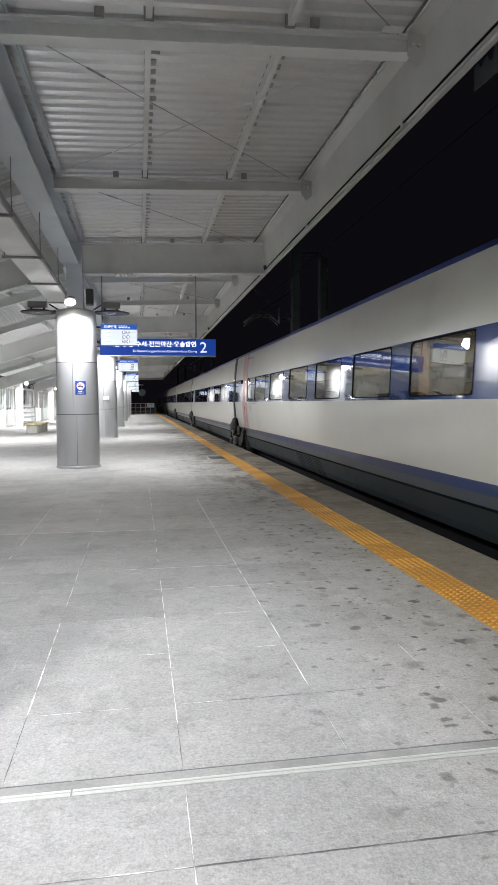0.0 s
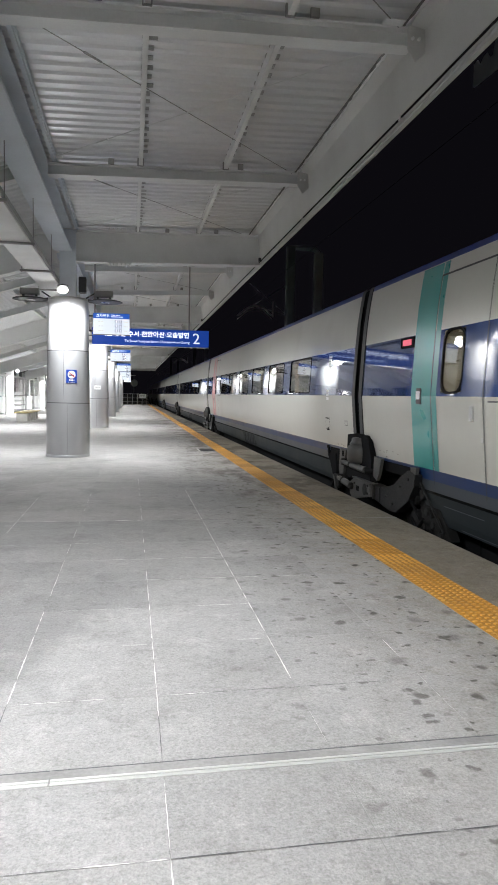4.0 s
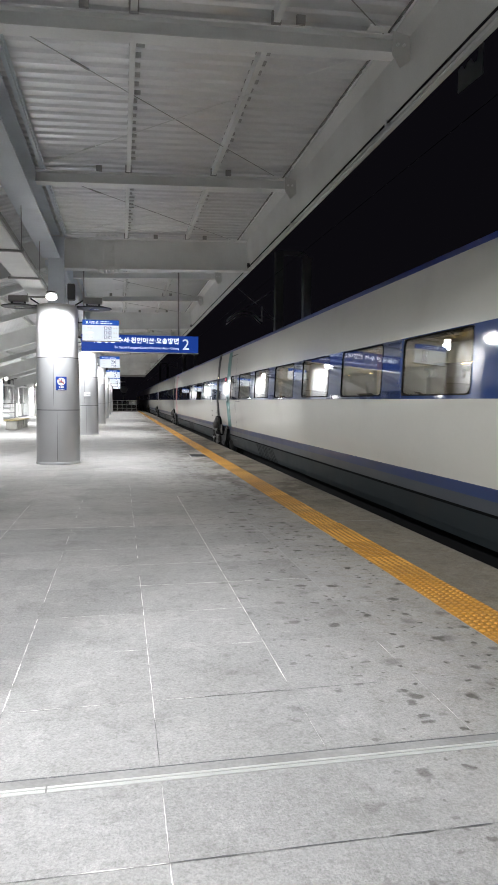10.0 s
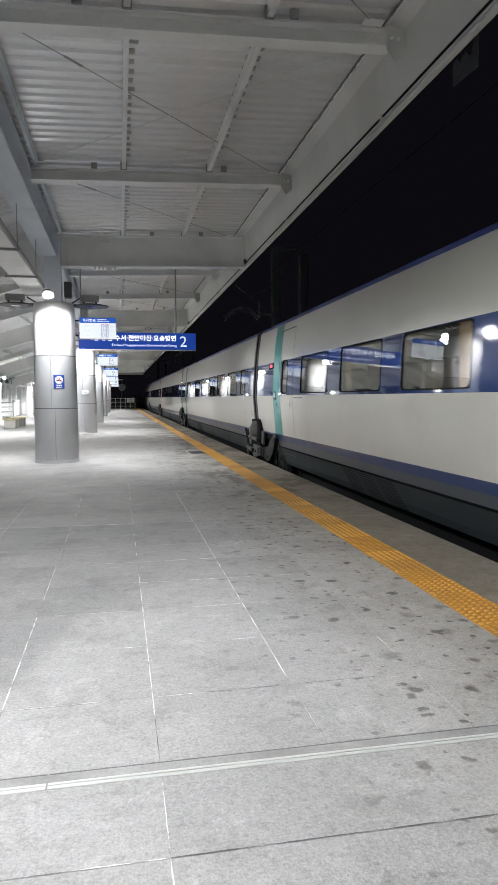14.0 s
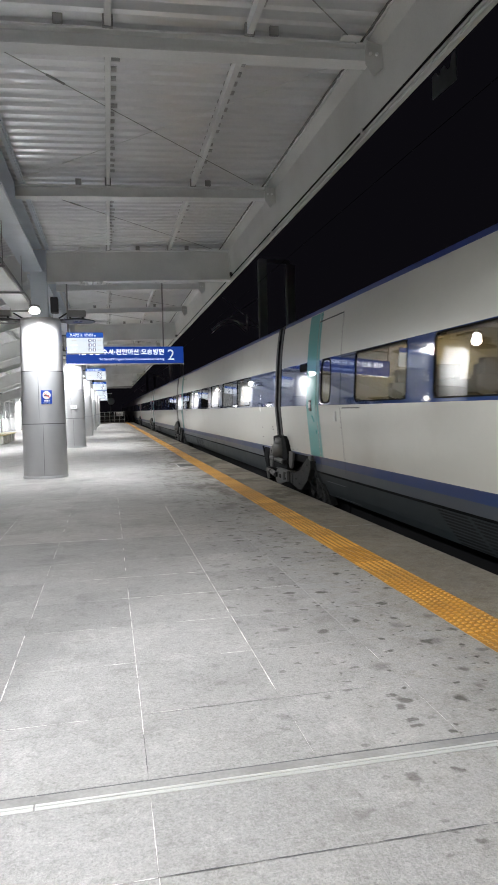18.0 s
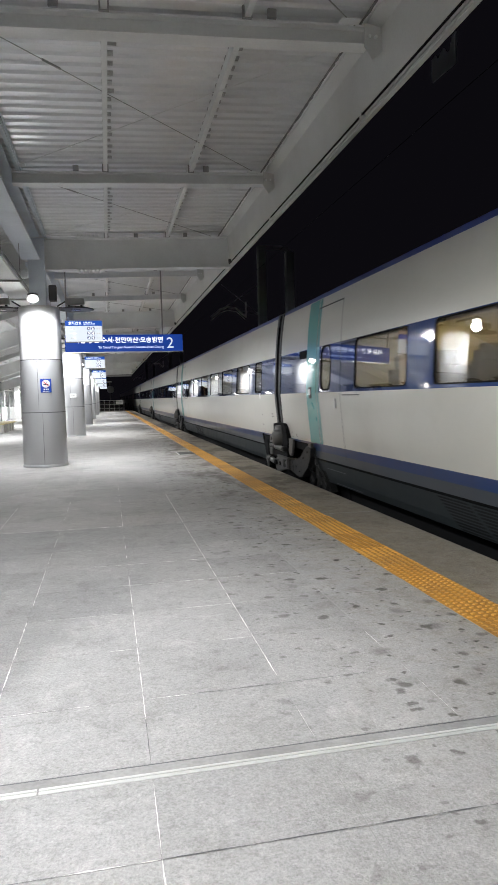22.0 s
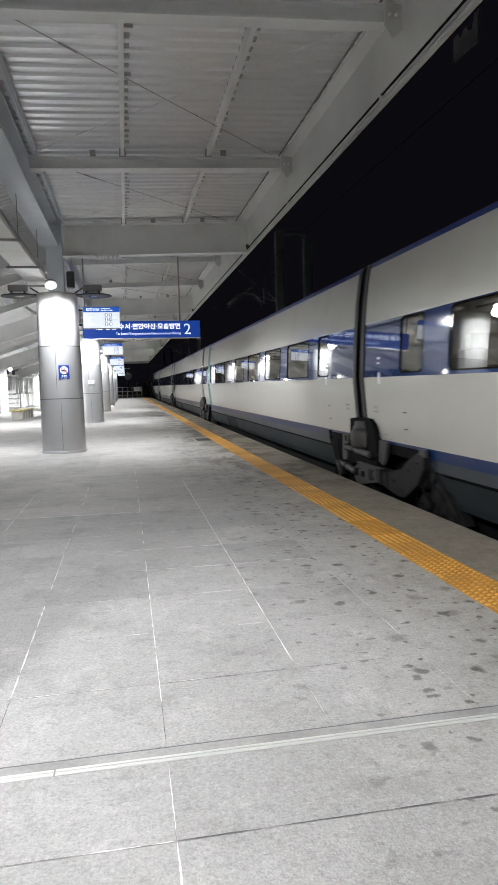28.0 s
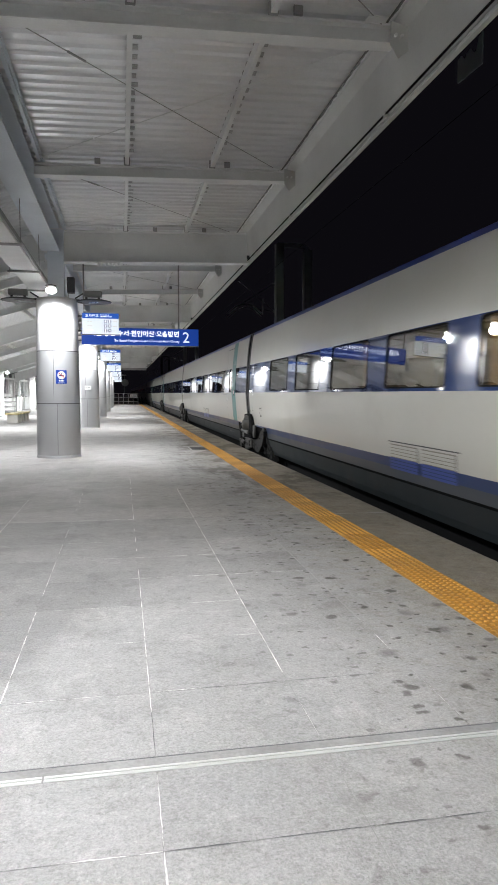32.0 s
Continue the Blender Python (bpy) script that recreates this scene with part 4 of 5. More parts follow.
def make_car(kind, flip=False, lit=0.0, show=False, vents=False, narrow=True, dim=False, warm=False):
    """kind D: teal door stripe at the leading end; R: red door stripe."""
    def ym(y):
        return -CAR - y if flip else y

    def span(a, b):
        a, b = ym(a), ym(b)
        return (min(a, b), max(a, b))

    car = tagged(new("train_car"), "cream and blue high-speed train carriage with %s door stripe" % {"D": "a teal", "R": "a red"}.get(kind, "no"), "train car", "cars of the train")
    y0, y1 = -CAR + 0.2, -0.2
    wins = [(-CAR + 2.55 + 2.128 * k, -CAR + 4.07 + 2.128 * k, W0, W1) for k in range(6)]
    if kind == "D" and narrow:
        wins.append((-CAR + 1.36, -CAR + 1.95, W0, W1))
    wins.append((-2.965, -2.535, W0, W1))
    wins = sorted((*span(a, b), c, d) for a, b, c, d in wins)
    # skins
    bm = bmesh.new()
    strip(bm, y0, y1, 0.515, 1.285)
    part("lower_panel", bm, M_CREAM, car, "cream lower body side", smooth=True)
    bm = bmesh.new()
    strip(bm, y0, y1, 1.955, 2.665)
    part("upper_panel", bm, M_CREAM, car, "cream upper body side", smooth=True)
    bm = bmesh.new()
    strip(bm, y0, y1, 0.4, 0.515, 0.0)
    part("blue_stripe", bm, M_STRIPE, car)
    # black shrouds over the stripe where the bogie stands
    for ya_, yb_ in ((-1.92, -0.22), (-CAR + 0.22, -CAR + 1.42)):
        bm = bmesh.new()
        strip(bm, ya_, yb_, 0.36, 0.482, 0.005)
        part("bogie_shroud", bm, M_BLACK, car)
    bm = bmesh.new()
    strip(bm, y0 + 1.42, y1 - 1.5, 0.285, 0.4, 0.0, slope=-0.5, slope_b=0.9)
    part("sill_panel", bm, M_LOWER, car)
    bm = bmesh.new()
    strip(bm, y0 + 1.22, y1 - 1.68, -0.12, 0.26, 0.0, slope=-1.0, slope_b=1.75)
    part("skirt", bm, M_SKIRT, car, "dark grey skirt")
    bm = bmesh.new()
    strip(bm, y0 + 1.25, y1 - 1.7, 0.26, 0.285, -0.03)
    part("skirt_seam", bm, M_BLACK, car)
    bm = bmesh.new()
    strip(bm, y0, y1, 2.665, 2.735)
    part("roof_edge", bm, M_ROOFBLUE, car, "blue roof edge band")
    bm = bmesh.new()
    strip(bm, y0, y1, 2.735, 3.0)
    vs = [bm.verts.new(p) for p in ((1.45, y0, 3.0), (1.45, y1, 3.0), (2.4, y1, 2.9), (2.4, y0, 2.9), (2.9, y0, 1.9), (2.9, y1, 1.9), (2.9, y0, -0.3), (2.9, y1, -0.3), (0.2, y0, -0.3), (0.2, y1, -0.3))]
    for q in ((0, 1, 2, 3), (3, 2, 5, 4), (4, 5, 7, 6), (6, 7, 9, 8)):
        bm.faces.new([vs[i] for i in q])
    part("roof", bm, M_ROOF, car)
    # blue window band with openings
    bm = bmesh.new()
    edges = [y0] + [v for w in wins for v in w[:2]] + [y1]
    for k, (a, b) in enumerate(zip(edges, edges[1:])):
        strip(bm, a, b, 1.285, W0)
        strip(bm, a, b, W1, 1.955)
        if k % 2 == 0:
            strip(bm, a, b, W0, W1)
    bmesh.ops.remove_doubles(bm, verts=bm.verts, dist=0.0005)
    part("window_band", bm, M_BAND, car, "blue window band", smooth=True)
    for a, b, c, d in wins:
        w, h = b - a, d - c
        key = (round(w, 3), round(h, 3))
        if key not in FRAMES:
            g = bmesh.new()
            cuboid(g, 0.012, 0.02, -w / 2, w / 2, -h / 2, h / 2)
            gm = bpy.data.meshes.new("window")
            g.to_mesh(gm)
            g.free()
            gm.materials.append(M_WINDOW)
            FRAMES[key] = (gm, ring_mesh(w, h, 0.13 if w < 0.5 else 0.07, 0.016 if w < 0.5 else 0.007, 0.018))
        zc = (c + d) / 2
        win = link("window", FRAMES[key][0], M_WINDOW, car)
        win.visible_shadow = False
        win.matrix_basis = pose((inset(c) + inset(d)) / 2 - 0.004, (a + b) / 2, zc, 0, LEAN_W, 0)
        fr = link("window_frame", FRAMES[key][1], M_BLACK, win)
    # rubber end frames and dark passage between the cars
    for s, ye in ((1, y1), (-1, y0)):
        bm = bmesh.new()
        strip(bm, min(ye, ye + 0.12 * s), max(ye, ye + 0.12 * s), 0.62, 2.735, 0.012)
        part("end_gasket", bm, M_GASKET, car, "grey rubber end frame")
        bm = bmesh.new()
        strip(bm, min(ye - 0.25 * s, ye + 0.2 * s), max(ye - 0.25 * s, ye + 0.2 * s), 0.4, 2.735, -0.05)
        cuboid(bm, 0.1, 2.6, min(ye - 0.02 * s, ye - 0.05 * s), max(ye - 0.02 * s, ye - 0.05 * s), 0.45, 2.5)
        part("gangway", bm, M_BLACK, car)
    # door stripe, door leaf outline, handle
    col = M_TEAL if kind == "D" else M_PINK
    bm = bmesh.new()
    strip(bm, *(span(-2.315, -1.825) if kind == "D" else span(-2.18, -1.74)), 0.515, 2.655, 0.004)
    part("door_stripe", bm, M_CREAM if kind == "P" else col, car, {"D": "teal door stripe", "R": "faded red door stripe"}.get(kind, ""))
    bm = bmesh.new()
    if kind == "D":
        strip(bm, *span(-2.45, -2.335), 0.515, 2.655, 0.004)
    else:
        strip(bm, *span(-2.62, -2.34), 0.515, 2.655, 0.004)
    part("door_stripe", bm, {"D": M_TEALSOFT, "R": col}.get(kind, M_CREAM), car)
    bm = bmesh.new()
    for yy in (-2.325, -3.39):
        strip(bm, *span(yy - 0.007, yy + 0.007), 0.36, 2.52, 0.006)
    strip(bm, *span(-3.39, -2.325), 2.51, 2.53, 0.006)
    part("door_groove", bm, M_GASKET, car)
    d = part("door_handle", box(-0.004, 0.04, *span(-3.2, -3.14), 1.06, 1.2, 0.004), M_STEEL, car)
    part("door_lock", box(0.03, 0.06, *span(-3.36, -3.32), 0.87, 0.92, 0.004), M_STEEL, car)
    part("door_plate", box(-0.004, 0.02, *span(-4.1, -3.47), 1.235, 1.25, 0.003), M_SEAM, car)
    if kind == "D":
        bt = part("door_button", box(-0.014, 0.012, *span(-2.09, -1.98), 1.2, 1.37, 0.006), M_GASKET, car, "small framed plate beside the door")
        part("button_face", box(-0.02, -0.014, *span(-2.08, -1.99), 1.25, 1.34, 0.002), M_WHITE, bt)
    # destination display
    bm = bmesh.new()
    cuboid(bm, -0.012 + inset(1.84), 0.01 + inset(1.84), *span(-1.815, -1.435), 1.825, 1.945, 0.008)
    dp = part("display", bm, M_BLACK, car, "small black display beside the door")
    if show:
        part("display_face", box(-0.018 + inset(1.84), -0.013 + inset(1.84), *span(-1.75, -1.52), 1.852, 1.918), M_DISPLAY, dp, "glowing red display")
    # small stencilled plates, hatch and jacking marks at the trailing end
    bm = bmesh.new()
    if kind == "R":
        bars = [(-17.24, 1.70 + 0.042 * k, 0.17 - 0.03 * (k % 2), 0.028) for k in range(5)] + [(-17.2, 1.215 + 0.058 * k, 0.13, 0.042) for k in range(3)]
    else:
        bars = [(-17.18, 1.5, 0.1, 0.03), (-17.18, 1.44, 0.1, 0.03), (-17.15, 1.2, 0.07, 0.14)]
    for yy, z, w, h in bars:
        yy -= 0.75 if flip else 0.0
        strip(bm, *span(yy - w / 2, yy + w / 2), z, z + h, 0.003)
    tagged(part("stencil", bm, M_WHITE, car), kind="stuff")

    def outline(name, ya, yb, za, zb, e):
        bm = bmesh.new()
        for s0, s1, t0, t1 in ((ya, yb, za, za + e), (ya, yb, zb - e, zb), (ya, ya + e, za + e, zb - e), (yb - e, yb, za + e, zb - e)):
            strip(bm, *span(s0, s1), t0, t1, 0.003)
        return part(name, bm, M_GASKET, car)

    outline("hatch", -18.15, -18.03, 0.85, 0.92, 0.009)
    if kind == "R":
        outline("hatch", -17.25, -17.04, 0.75, 0.935, 0.008)
        bm = bmesh.new()
        for k in range(4):
            strip(bm, *span(-17.23 + 0.018 * k, -17.09 - 0.018 * k), 0.735 + 0.012 * k, 0.747 + 0.012 * k, 0.004)
        part("jacking_mark", bm, M_BLACK, car)
        bm = bmesh.new()
        strip(bm, *span(-17.25, -17.04), 0.918, 0.935, 0.004)
        part("jacking_mark", bm, M_BLACK, car)
    else:
        for z in (0.68, 0.87):
            bm = bmesh.new()
            strip(bm, *span(-17.25, -17.15), z, z + 0.014, 0.003)
            part("jacking_mark", bm, M_GASKET, car)
    # grime thrown up beside the joint
    rg = random.Random(int(lit * 100) + 21)
    bm = bmesh.new()
    for k in range(16):
        yy = rg.choice((-0.3 - 1.3 * rg.random() ** 2, -0.75 - 0.3 * rg.random(), -CAR + 0.3 + 1.1 * rg.random() ** 2))
        z = 0.535 + 0.09 * rg.random() ** 2
        strip(bm, *span(yy - rg.uniform(0.01, 0.045), yy + rg.uniform(0.01, 0.045)), z, z + rg.uniform(0.004, 0.016), 0.002)
    tagged(part("grime", bm, M_GRIMEGAP, car), kind="stuff")
    bm = bmesh.new()
    for ya_, yb_, z in ((-3.35, -2.55, 0.17), (-3.9, -2.9, -0.01)):
        strip(bm, *span(ya_, yb_), z, z + 0.008, 0.003)
    part("skirt_edge", bm, M_LOWER, car)
    # louvres in the skirt
    base = -5.92 if kind == "D" else -8.5
    for g in range(0 if vents else 3):
        bm = bmesh.new()
        for k in range(11):
            z = -0.05 + 0.028 * k
            lean = 1.6 * (0.27 - z)
            a, b = span(base - 0.63 * g - 0.57 - lean, base - 0.63 * g - lean)
            strip(bm, a, b, z, z + 0.016, 0.004)
        part("skirt_louvre", bm, M_LOUVRE, car)
    if vents:
        for g in range(2):
            base = -9.02 - 0.85 * g
            # upper gaps toned down, blue slats lightened, to imitate louvre shade and lit edges
            vb = bmesh.new()
            strip(vb, base - 0.78, base + 0.01, 0.385, 0.515, 0.003)
            strip(vb, base - 0.77, base, 0.515, 0.68, 0.003, 1)
            back = part("vent_back", vb, [M_STRIPE, M_GRIMEGAP], car)
            for k in range(8):
                bm = bmesh.new()
                strip(bm, base - 0.76, base, 0.388 + 0.036 * k, 0.416 + 0.036 * k, 0.014)
                part("vent_slat", bm, M_SLAT if k < 4 else M_CREAM, back)
        bm = bmesh.new()
        strip(bm, -10.72, -8.98, 0.7, 0.713, 0.004)
        part("vent_groove", bm, M_GASKET, car)
    part("underframe", box(0.32, 2.6, y0 + 2.0, y1 - 2.0, -0.5, 0.28), M_BLACK, car)
    # cabin seen through the glass
    bm = bmesh.new()
    cuboid(bm, 0.3, 2.75, y0 + 0.3, y1 - 0.3, 0.42, 0.48)
    cuboid(bm, 2.68, 2.75, y0 + 0.3, y1 - 0.3, 0.48, 2.3)
    cuboid(bm, 0.22, 2.75, y0 + 0.3, y1 - 0.3, 2.3, 2.36)
    cuboid(bm, 0.12, 2.68, y0 + 0.3, y0 + 0.36, 0.48, 2.3)
    cuboid(bm, 0.12, 2.68, y1 - 0.36, y1 - 0.3, 0.48, 2.3)
    cuboid(bm, 0.125, 0.16, y0 + 0.3, y1 - 0.3, 0.48, 1.28)
    a, b = span(-3.6, -3.55)
    cuboid(bm, 0.12, 2.68, a, b, 0.48, 2.3)
    part("cabin", bm, M_INSIDE, car)
    part("lobby_wall", box(1.66, 1.7, *span(-3.54, -2.2), 0.48, 2.28), M_CURTAIN, car, "tan wall of the door lobby")
    bm = bmesh.new()
    ya = y0 + (0.8 if not flip else 3.9)
    for k in range(15):
        yy = ya + 0.93 * k
        for xs in (0.22, 0.7, 1.55, 2.05):
            cuboid(bm, xs, xs + 0.44, yy, yy + 0.12, 0.75, 1.52)
            cuboid(bm, xs + 0.08, xs + 0.36, yy + 0.01, yy + 0.11, 1.53, 1.68)
            cuboid(bm, xs, xs + 0.44, yy + 0.12, yy + 0.5, 0.75, 0.95)
    tagged(part("seat_rows", bm, M_SEAT, car, "dim brown passenger seats"), kind="stuff")
    bm = bmesh.new()
    cuboid(bm, 2.3, 2.68, y0 + 0.7, y1 - 3.7, 1.86, 1.9)
    cuboid(bm, 0.12, 0.42, y0 + 0.7, y1 - 3.7, 1.98, 2.01)
    part("luggage_rack", bm, M_DARK, car)
    for a, b, c, d in wins:
        if b - a > 1:
            if "far" not in FRAMES:
                fm = bpy.data.meshes.new("far_pane")
                fb = box(-0.012, 0.0, -0.72, 0.72, 1.32, 1.93, 0.01)
                fb.to_mesh(fm)
                fb.free()
                fm.materials.append(M_FARPANE)
                FRAMES["far"] = fm
            fp = link("far_pane", FRAMES["far"], M_FARPANE, car)
            fp.matrix_basis = pose(2.678, (a + b) / 2, 0)
    rl = random.Random(int(lit * 100) + 3)
    yy = y0 + 0.9
    while yy < y1 - 4.4:
        if rl.random() < (0.0 if dim else 0.5):
            part("rack_light", box(2.26, 2.295, yy, yy + rl.uniform(0.6, 1.5), 1.862, 1.876), M_RACK, car, "warm light strip under the luggage rack")
        yy += 1.6
    part("cabin_light", box(1.0, 1.6, *span(-3.3, -2.1), 2.285, 2.298), M_CABIN, car, "warm light over the door lobby")
    part("cabin_light", box(1.25, 1.6, y0 + 0.7, y1 - 3.7, 2.285, 2.298), M_CABINDIM if dim else (M_CABINWARM if warm else M_CABIN), car, "ceiling light of the cabin")
    bm = bmesh.new()
    r = random.Random(int(lit * 100) + (7 if flip else 0))
    for a, b, c, dd in wins:
        if b - a > 1 and r.random() < 0.6:
            e = b - 0.2 * r.random() - 0.12 if r.random() < 0.7 else a + 0.16
            cuboid(bm, 0.1, 0.13, max(e, a), min(e + 0.22, b), 1.3, 2.0)
    if bm.faces:
        part("curtain", bm, M_CURTAIN, car, "tan curtain drawn at the window edge")
    else:
        bm.free()
    return car


def add_bogie(car):
    """Articulated bogie under the joint at the leading end of a car."""
    b = part("bogie_frame", box(0.42, 2.5, -1.9, 1.9, -0.2, 0.12, 0.03), M_BLACK, car, "dark shared bogie between two carriages")
    # flat black plate stands in for the shaded recess around the air spring
    part("recess_plate", plate_x([(0.34, 0.14), (0.33, 0.6), (0.32, 0.74), (-0.05, 0.77), (-0.42, 0.76), (-0.54, 0.69), (-0.66, 0.45), (-0.64, 0.14)], -0.012, 0.1), M_BLACK, b)
    sp = part("air_spring", lathe([(0.12, 0.36), (0.17, 0.375), (0.2, 0.41), (0.208, 0.5), (0.206, 0.57), (0.185, 0.605), (0.15, 0.63)], 28, 0.05, -0.13), M_BOGIELIGHT, b, "grey air spring", smooth=True)
    part("spring_cap", lathe([(0.17, 0.625), (0.176, 0.63), (0.15, 0.665), (0.146, 0.675), (0.144, 0.71), (0.12, 0.72)], 28, 0.05, -0.13), M_BOGIELIGHT, sp, smooth=True)
    part("spring_ring", lathe([(0.15, 0.598), (0.172, 0.6), (0.172, 0.606), (0.15, 0.608)], 28, 0.05, -0.13), M_BLACK, sp, smooth=True)
    part("spring_seat", lathe([(0.13, 0.3), (0.15, 0.31), (0.15, 0.35), (0.1, 0.36)], 24, 0.05, -0.13), M_BOGIEDARK, sp, smooth=True)
    # upper damper with thin rod, lower damper that ends in the eye plate
    for ya, za, yb, zb, r_ in ((-0.62, 0.325, 0.33, 0.345, 0.042), (-0.05, 0.05, 0.5, 0.1, 0.046)):
        ym_ = ya + (yb - ya) * 0.62
        zm_ = za + (zb - za) * 0.62
        d = part("damper", rod((-0.07, ya, za), (-0.07, ym_, zm_), r_, 16), M_BOGIELIGHT, b, "horizontal damper")
        part("damper_collar", rod((-0.07, ym_ - 0.03, zm_), (-0.07, ym_ + 0.01, zm_), r_ * 1.15, 16), M_BOGIE, d)
        part("damper_rod", rod((-0.07, ym_, zm_), (-0.07, yb, zb), r_ * 0.78, 12), M_BOGIELIGHT, d)
        part("damper_eye", rod((-0.09, yb, zb), (0.06, yb, zb), r_ * 1.15, 12), M_BOGIE, d)
        part("damper_eye", rod((-0.09, ya, za), (0.06, ya, za), r_ * 1.05, 12), M_BOGIE, d)
    part("link", plate_x([(-0.3, 0.16), (0.1, 0.16), (0.06, 0.31), (-0.24, 0.31)], 0.0, 0.08), M_BOGIEDARK, b)
    # flat eye plate with a round hole and a square one
    ep = part("eye_plate", plate_x([(0.05, 0.1), (-0.1, 0.165), (-0.72, 0.18), (-0.76, 0.0), (-0.4, -0.06), (-0.08, -0.12), (0.05, -0.05)], -0.05, 0.06), M_BOGIELIGHT, b, "grey flat plate with a round hole")
    part("eye_hole", rod((-0.056, -0.55, 0.07), (-0.03, -0.55, 0.07), 0.062, 20), M_BLACK, ep)
    eye = part("eye_rim", lathe([(0.064, 0.0), (0.078, 0.0), (0.076, 0.008), (0.064, 0.01)], 20), M_BOGIE, ep)
    eye.matrix_basis = pose(-0.048, -0.55, 0.07, 0, -90, 0)
    part("square_hole", box(-0.056, -0.03, -0.33, -0.22, 0.01, 0.08, 0.006), M_BLACK, ep)
    part("plate_lip", box(-0.075, -0.02, -0.9, -0.1, 0.175, 0.19, 0.003), M_BOGIELIGHT, ep)
    # swept cast arm behind it
    fr = part("side_frame", plate_x([(-0.7, 0.17), (-1.05, 0.16), (-1.42, 0.24), (-1.66, 0.38), (-1.84, 0.46), (-2.02, 0.43), (-2.0, 0.3), (-1.86, 0.12), (-1.64, 0.0), (-1.5, -0.07), (-1.31, -0.08), (-0.9, -0.03), (-0.7, 0.0)], -0.01, 0.12), M_BOGIE, b, "grey cast side frame")
    part("frame_rib", plate_x([(-0.78, -0.02), (-0.82, -0.02), (-0.82, 0.16), (-0.78, 0.16)], -0.03, 0.03), M_BOGIE, fr)
    part("frame_rib", plate_x([(-0.98, -0.03), (-1.01, -0.03), (-1.0, 0.15), (-0.97, 0.15)], -0.022, 0.03), M_BOGIE, fr)
    hp = part("hanger_plate", plate_x([(0.77, 0.5), (0.48, 0.5), (0.55, 0.3), (0.62, 0.06), (0.72, 0.03), (0.79, 0.2)], 0.02, 0.04), M_BOGIELIGHT, b, "pale hanger plate with a slot")
    part("slot", box(0.012, 0.03, 0.58, 0.64, 0.4, 0.48, 0.006), M_BLACK, hp)
    for out in (((-0.73, 0.515), (-0.98, 0.505), (-0.9, 0.29), (-0.84, 0.22), (-0.71, 0.26)), ((-1.87, 0.5), (-2.02, 0.51), (-1.99, 0.3), (-1.9, 0.32))):
        part("hanger_plate", plate_x(out, 0.0, 0.04), M_BOGIELIGHT, b)
    part("end_prong", plate_x([(1.56, 0.49), (1.47, 0.5), (1.43, 0.37), (1.36, 0.36), (1.34, 0.46), (0.92, 0.45), (0.9, 0.08), (1.02, -0.06), (1.14, 0.0)], 0.05, 0.05), M_BLACK, b, "black end plate with a prong")
    part("foot_bracket", plate_x([(1.0, 0.1), (0.72, 0.1), (0.74, -0.08), (0.86, -0.1), (0.95, -0.06)], 0.0, 0.05), M_BOGIE, b)
    part("hose", rod((0.0, 0.98, 0.08), (-0.01, 0.8, -0.12), 0.016, 8), M_BOGIELIGHT, b)
    for k, (y, z, r_) in enumerate(((-1.84, 0.14, 0.08), (-1.95, 0.3, 0.05), (-1.9, -0.06, 0.1), (1.0, 0.02, 0.07), (1.15, -0.1, 0.1), (-2.2, -0.02, 0.12), (-2.4, -0.1, 0.13), (-2.05, -0.16, 0.1))):
        part("fitting", rod((0.06, y, z), (0.2, y, z), r_, 14), M_BOGIEDARK, b)
        part("hose", rod((0.02, y, z), (0.07, y + (0.3 if k % 2 else -0.2), z - 0.2), 0.018, 6), M_BLACK, b)
    for y, z in ((-0.66, 0.13), (-0.66, 0.03), (-0.14, 0.1), (-1.2, 0.08), (-1.4, 0.02), (-1.62, 0.25), (-1.85, 0.36)):
        part("bolt", rod((-0.06 if y > -0.8 else -0.022, y, z), (0.04, y, z), 0.016, 8), M_BOGIE, b)
    part("gear_case", plate_x([(-1.98, 0.42), (-2.12, 0.4), (-2.3, 0.24), (-2.5, 0.08), (-2.72, -0.16), (-2.4, -0.22), (-2.1, -0.16), (-1.96, 0.1)], 0.09, 0.1), M_BOGIEDARK, b, "dark sloping gear case")
    for k, (y, z) in enumerate(((-2.08, 0.22), (-2.2, 0.06), (-2.36, -0.06), (-2.52, -0.14), (-2.16, -0.1))):
        part("case_boss", rod((0.05, y, z), (0.1, y, z), 0.05 - 0.004 * k, 12), M_BOGIE, b)
    part("case_pipe", rod((0.06, -2.02, 0.34), (0.07, -2.6, -0.1), 0.014, 6), M_BOGIE, b)
    for y in (1.5, -1.5):
        part("axle_box", rod((0.2, y, -0.08), (0.45, y, -0.08), 0.17, 16), M_BOGIE, b)
        part("coil_spring", rod((0.24, y - 0.3, 0.06), (0.24, y - 0.3, 0.3), 0.09, 14), M_BOGIE, b)
    part("hose", rod((0.05, 1.02, 0.4), (0.05, 0.86, -0.2), 0.022, 8), M_BLACK, b)
    # black box stands in for the shaded space behind the bogie parts
    part("cavity_backing", box(0.3, 0.6, -2.9, 2.9, -0.6, 0.46), M_BLACK, b)
    for y in (1.5, -1.5):
        bm = rod((-0.065, 0, 0), (0.065, 0, 0), 0.46, 28)
        tube(bm, (-0.075, 0, 0), (-0.03, 0, 0), 0.12, 14)
        for k in range(6):
            a = k * math.pi / 3
            tube(bm, (-0.07, 0.27 * math.cos(a), 0.27 * math.sin(a)), (-0.06, 0.27 * math.cos(a), 0.27 * math.sin(a)), 0.025, 8)
        w = part("wheel", bm, M_BOGIE, car, "steel wheel")
        w.matrix_basis = pose(0.66, y, -0.04)
        WHEELS.append(w)


WHEELS = []
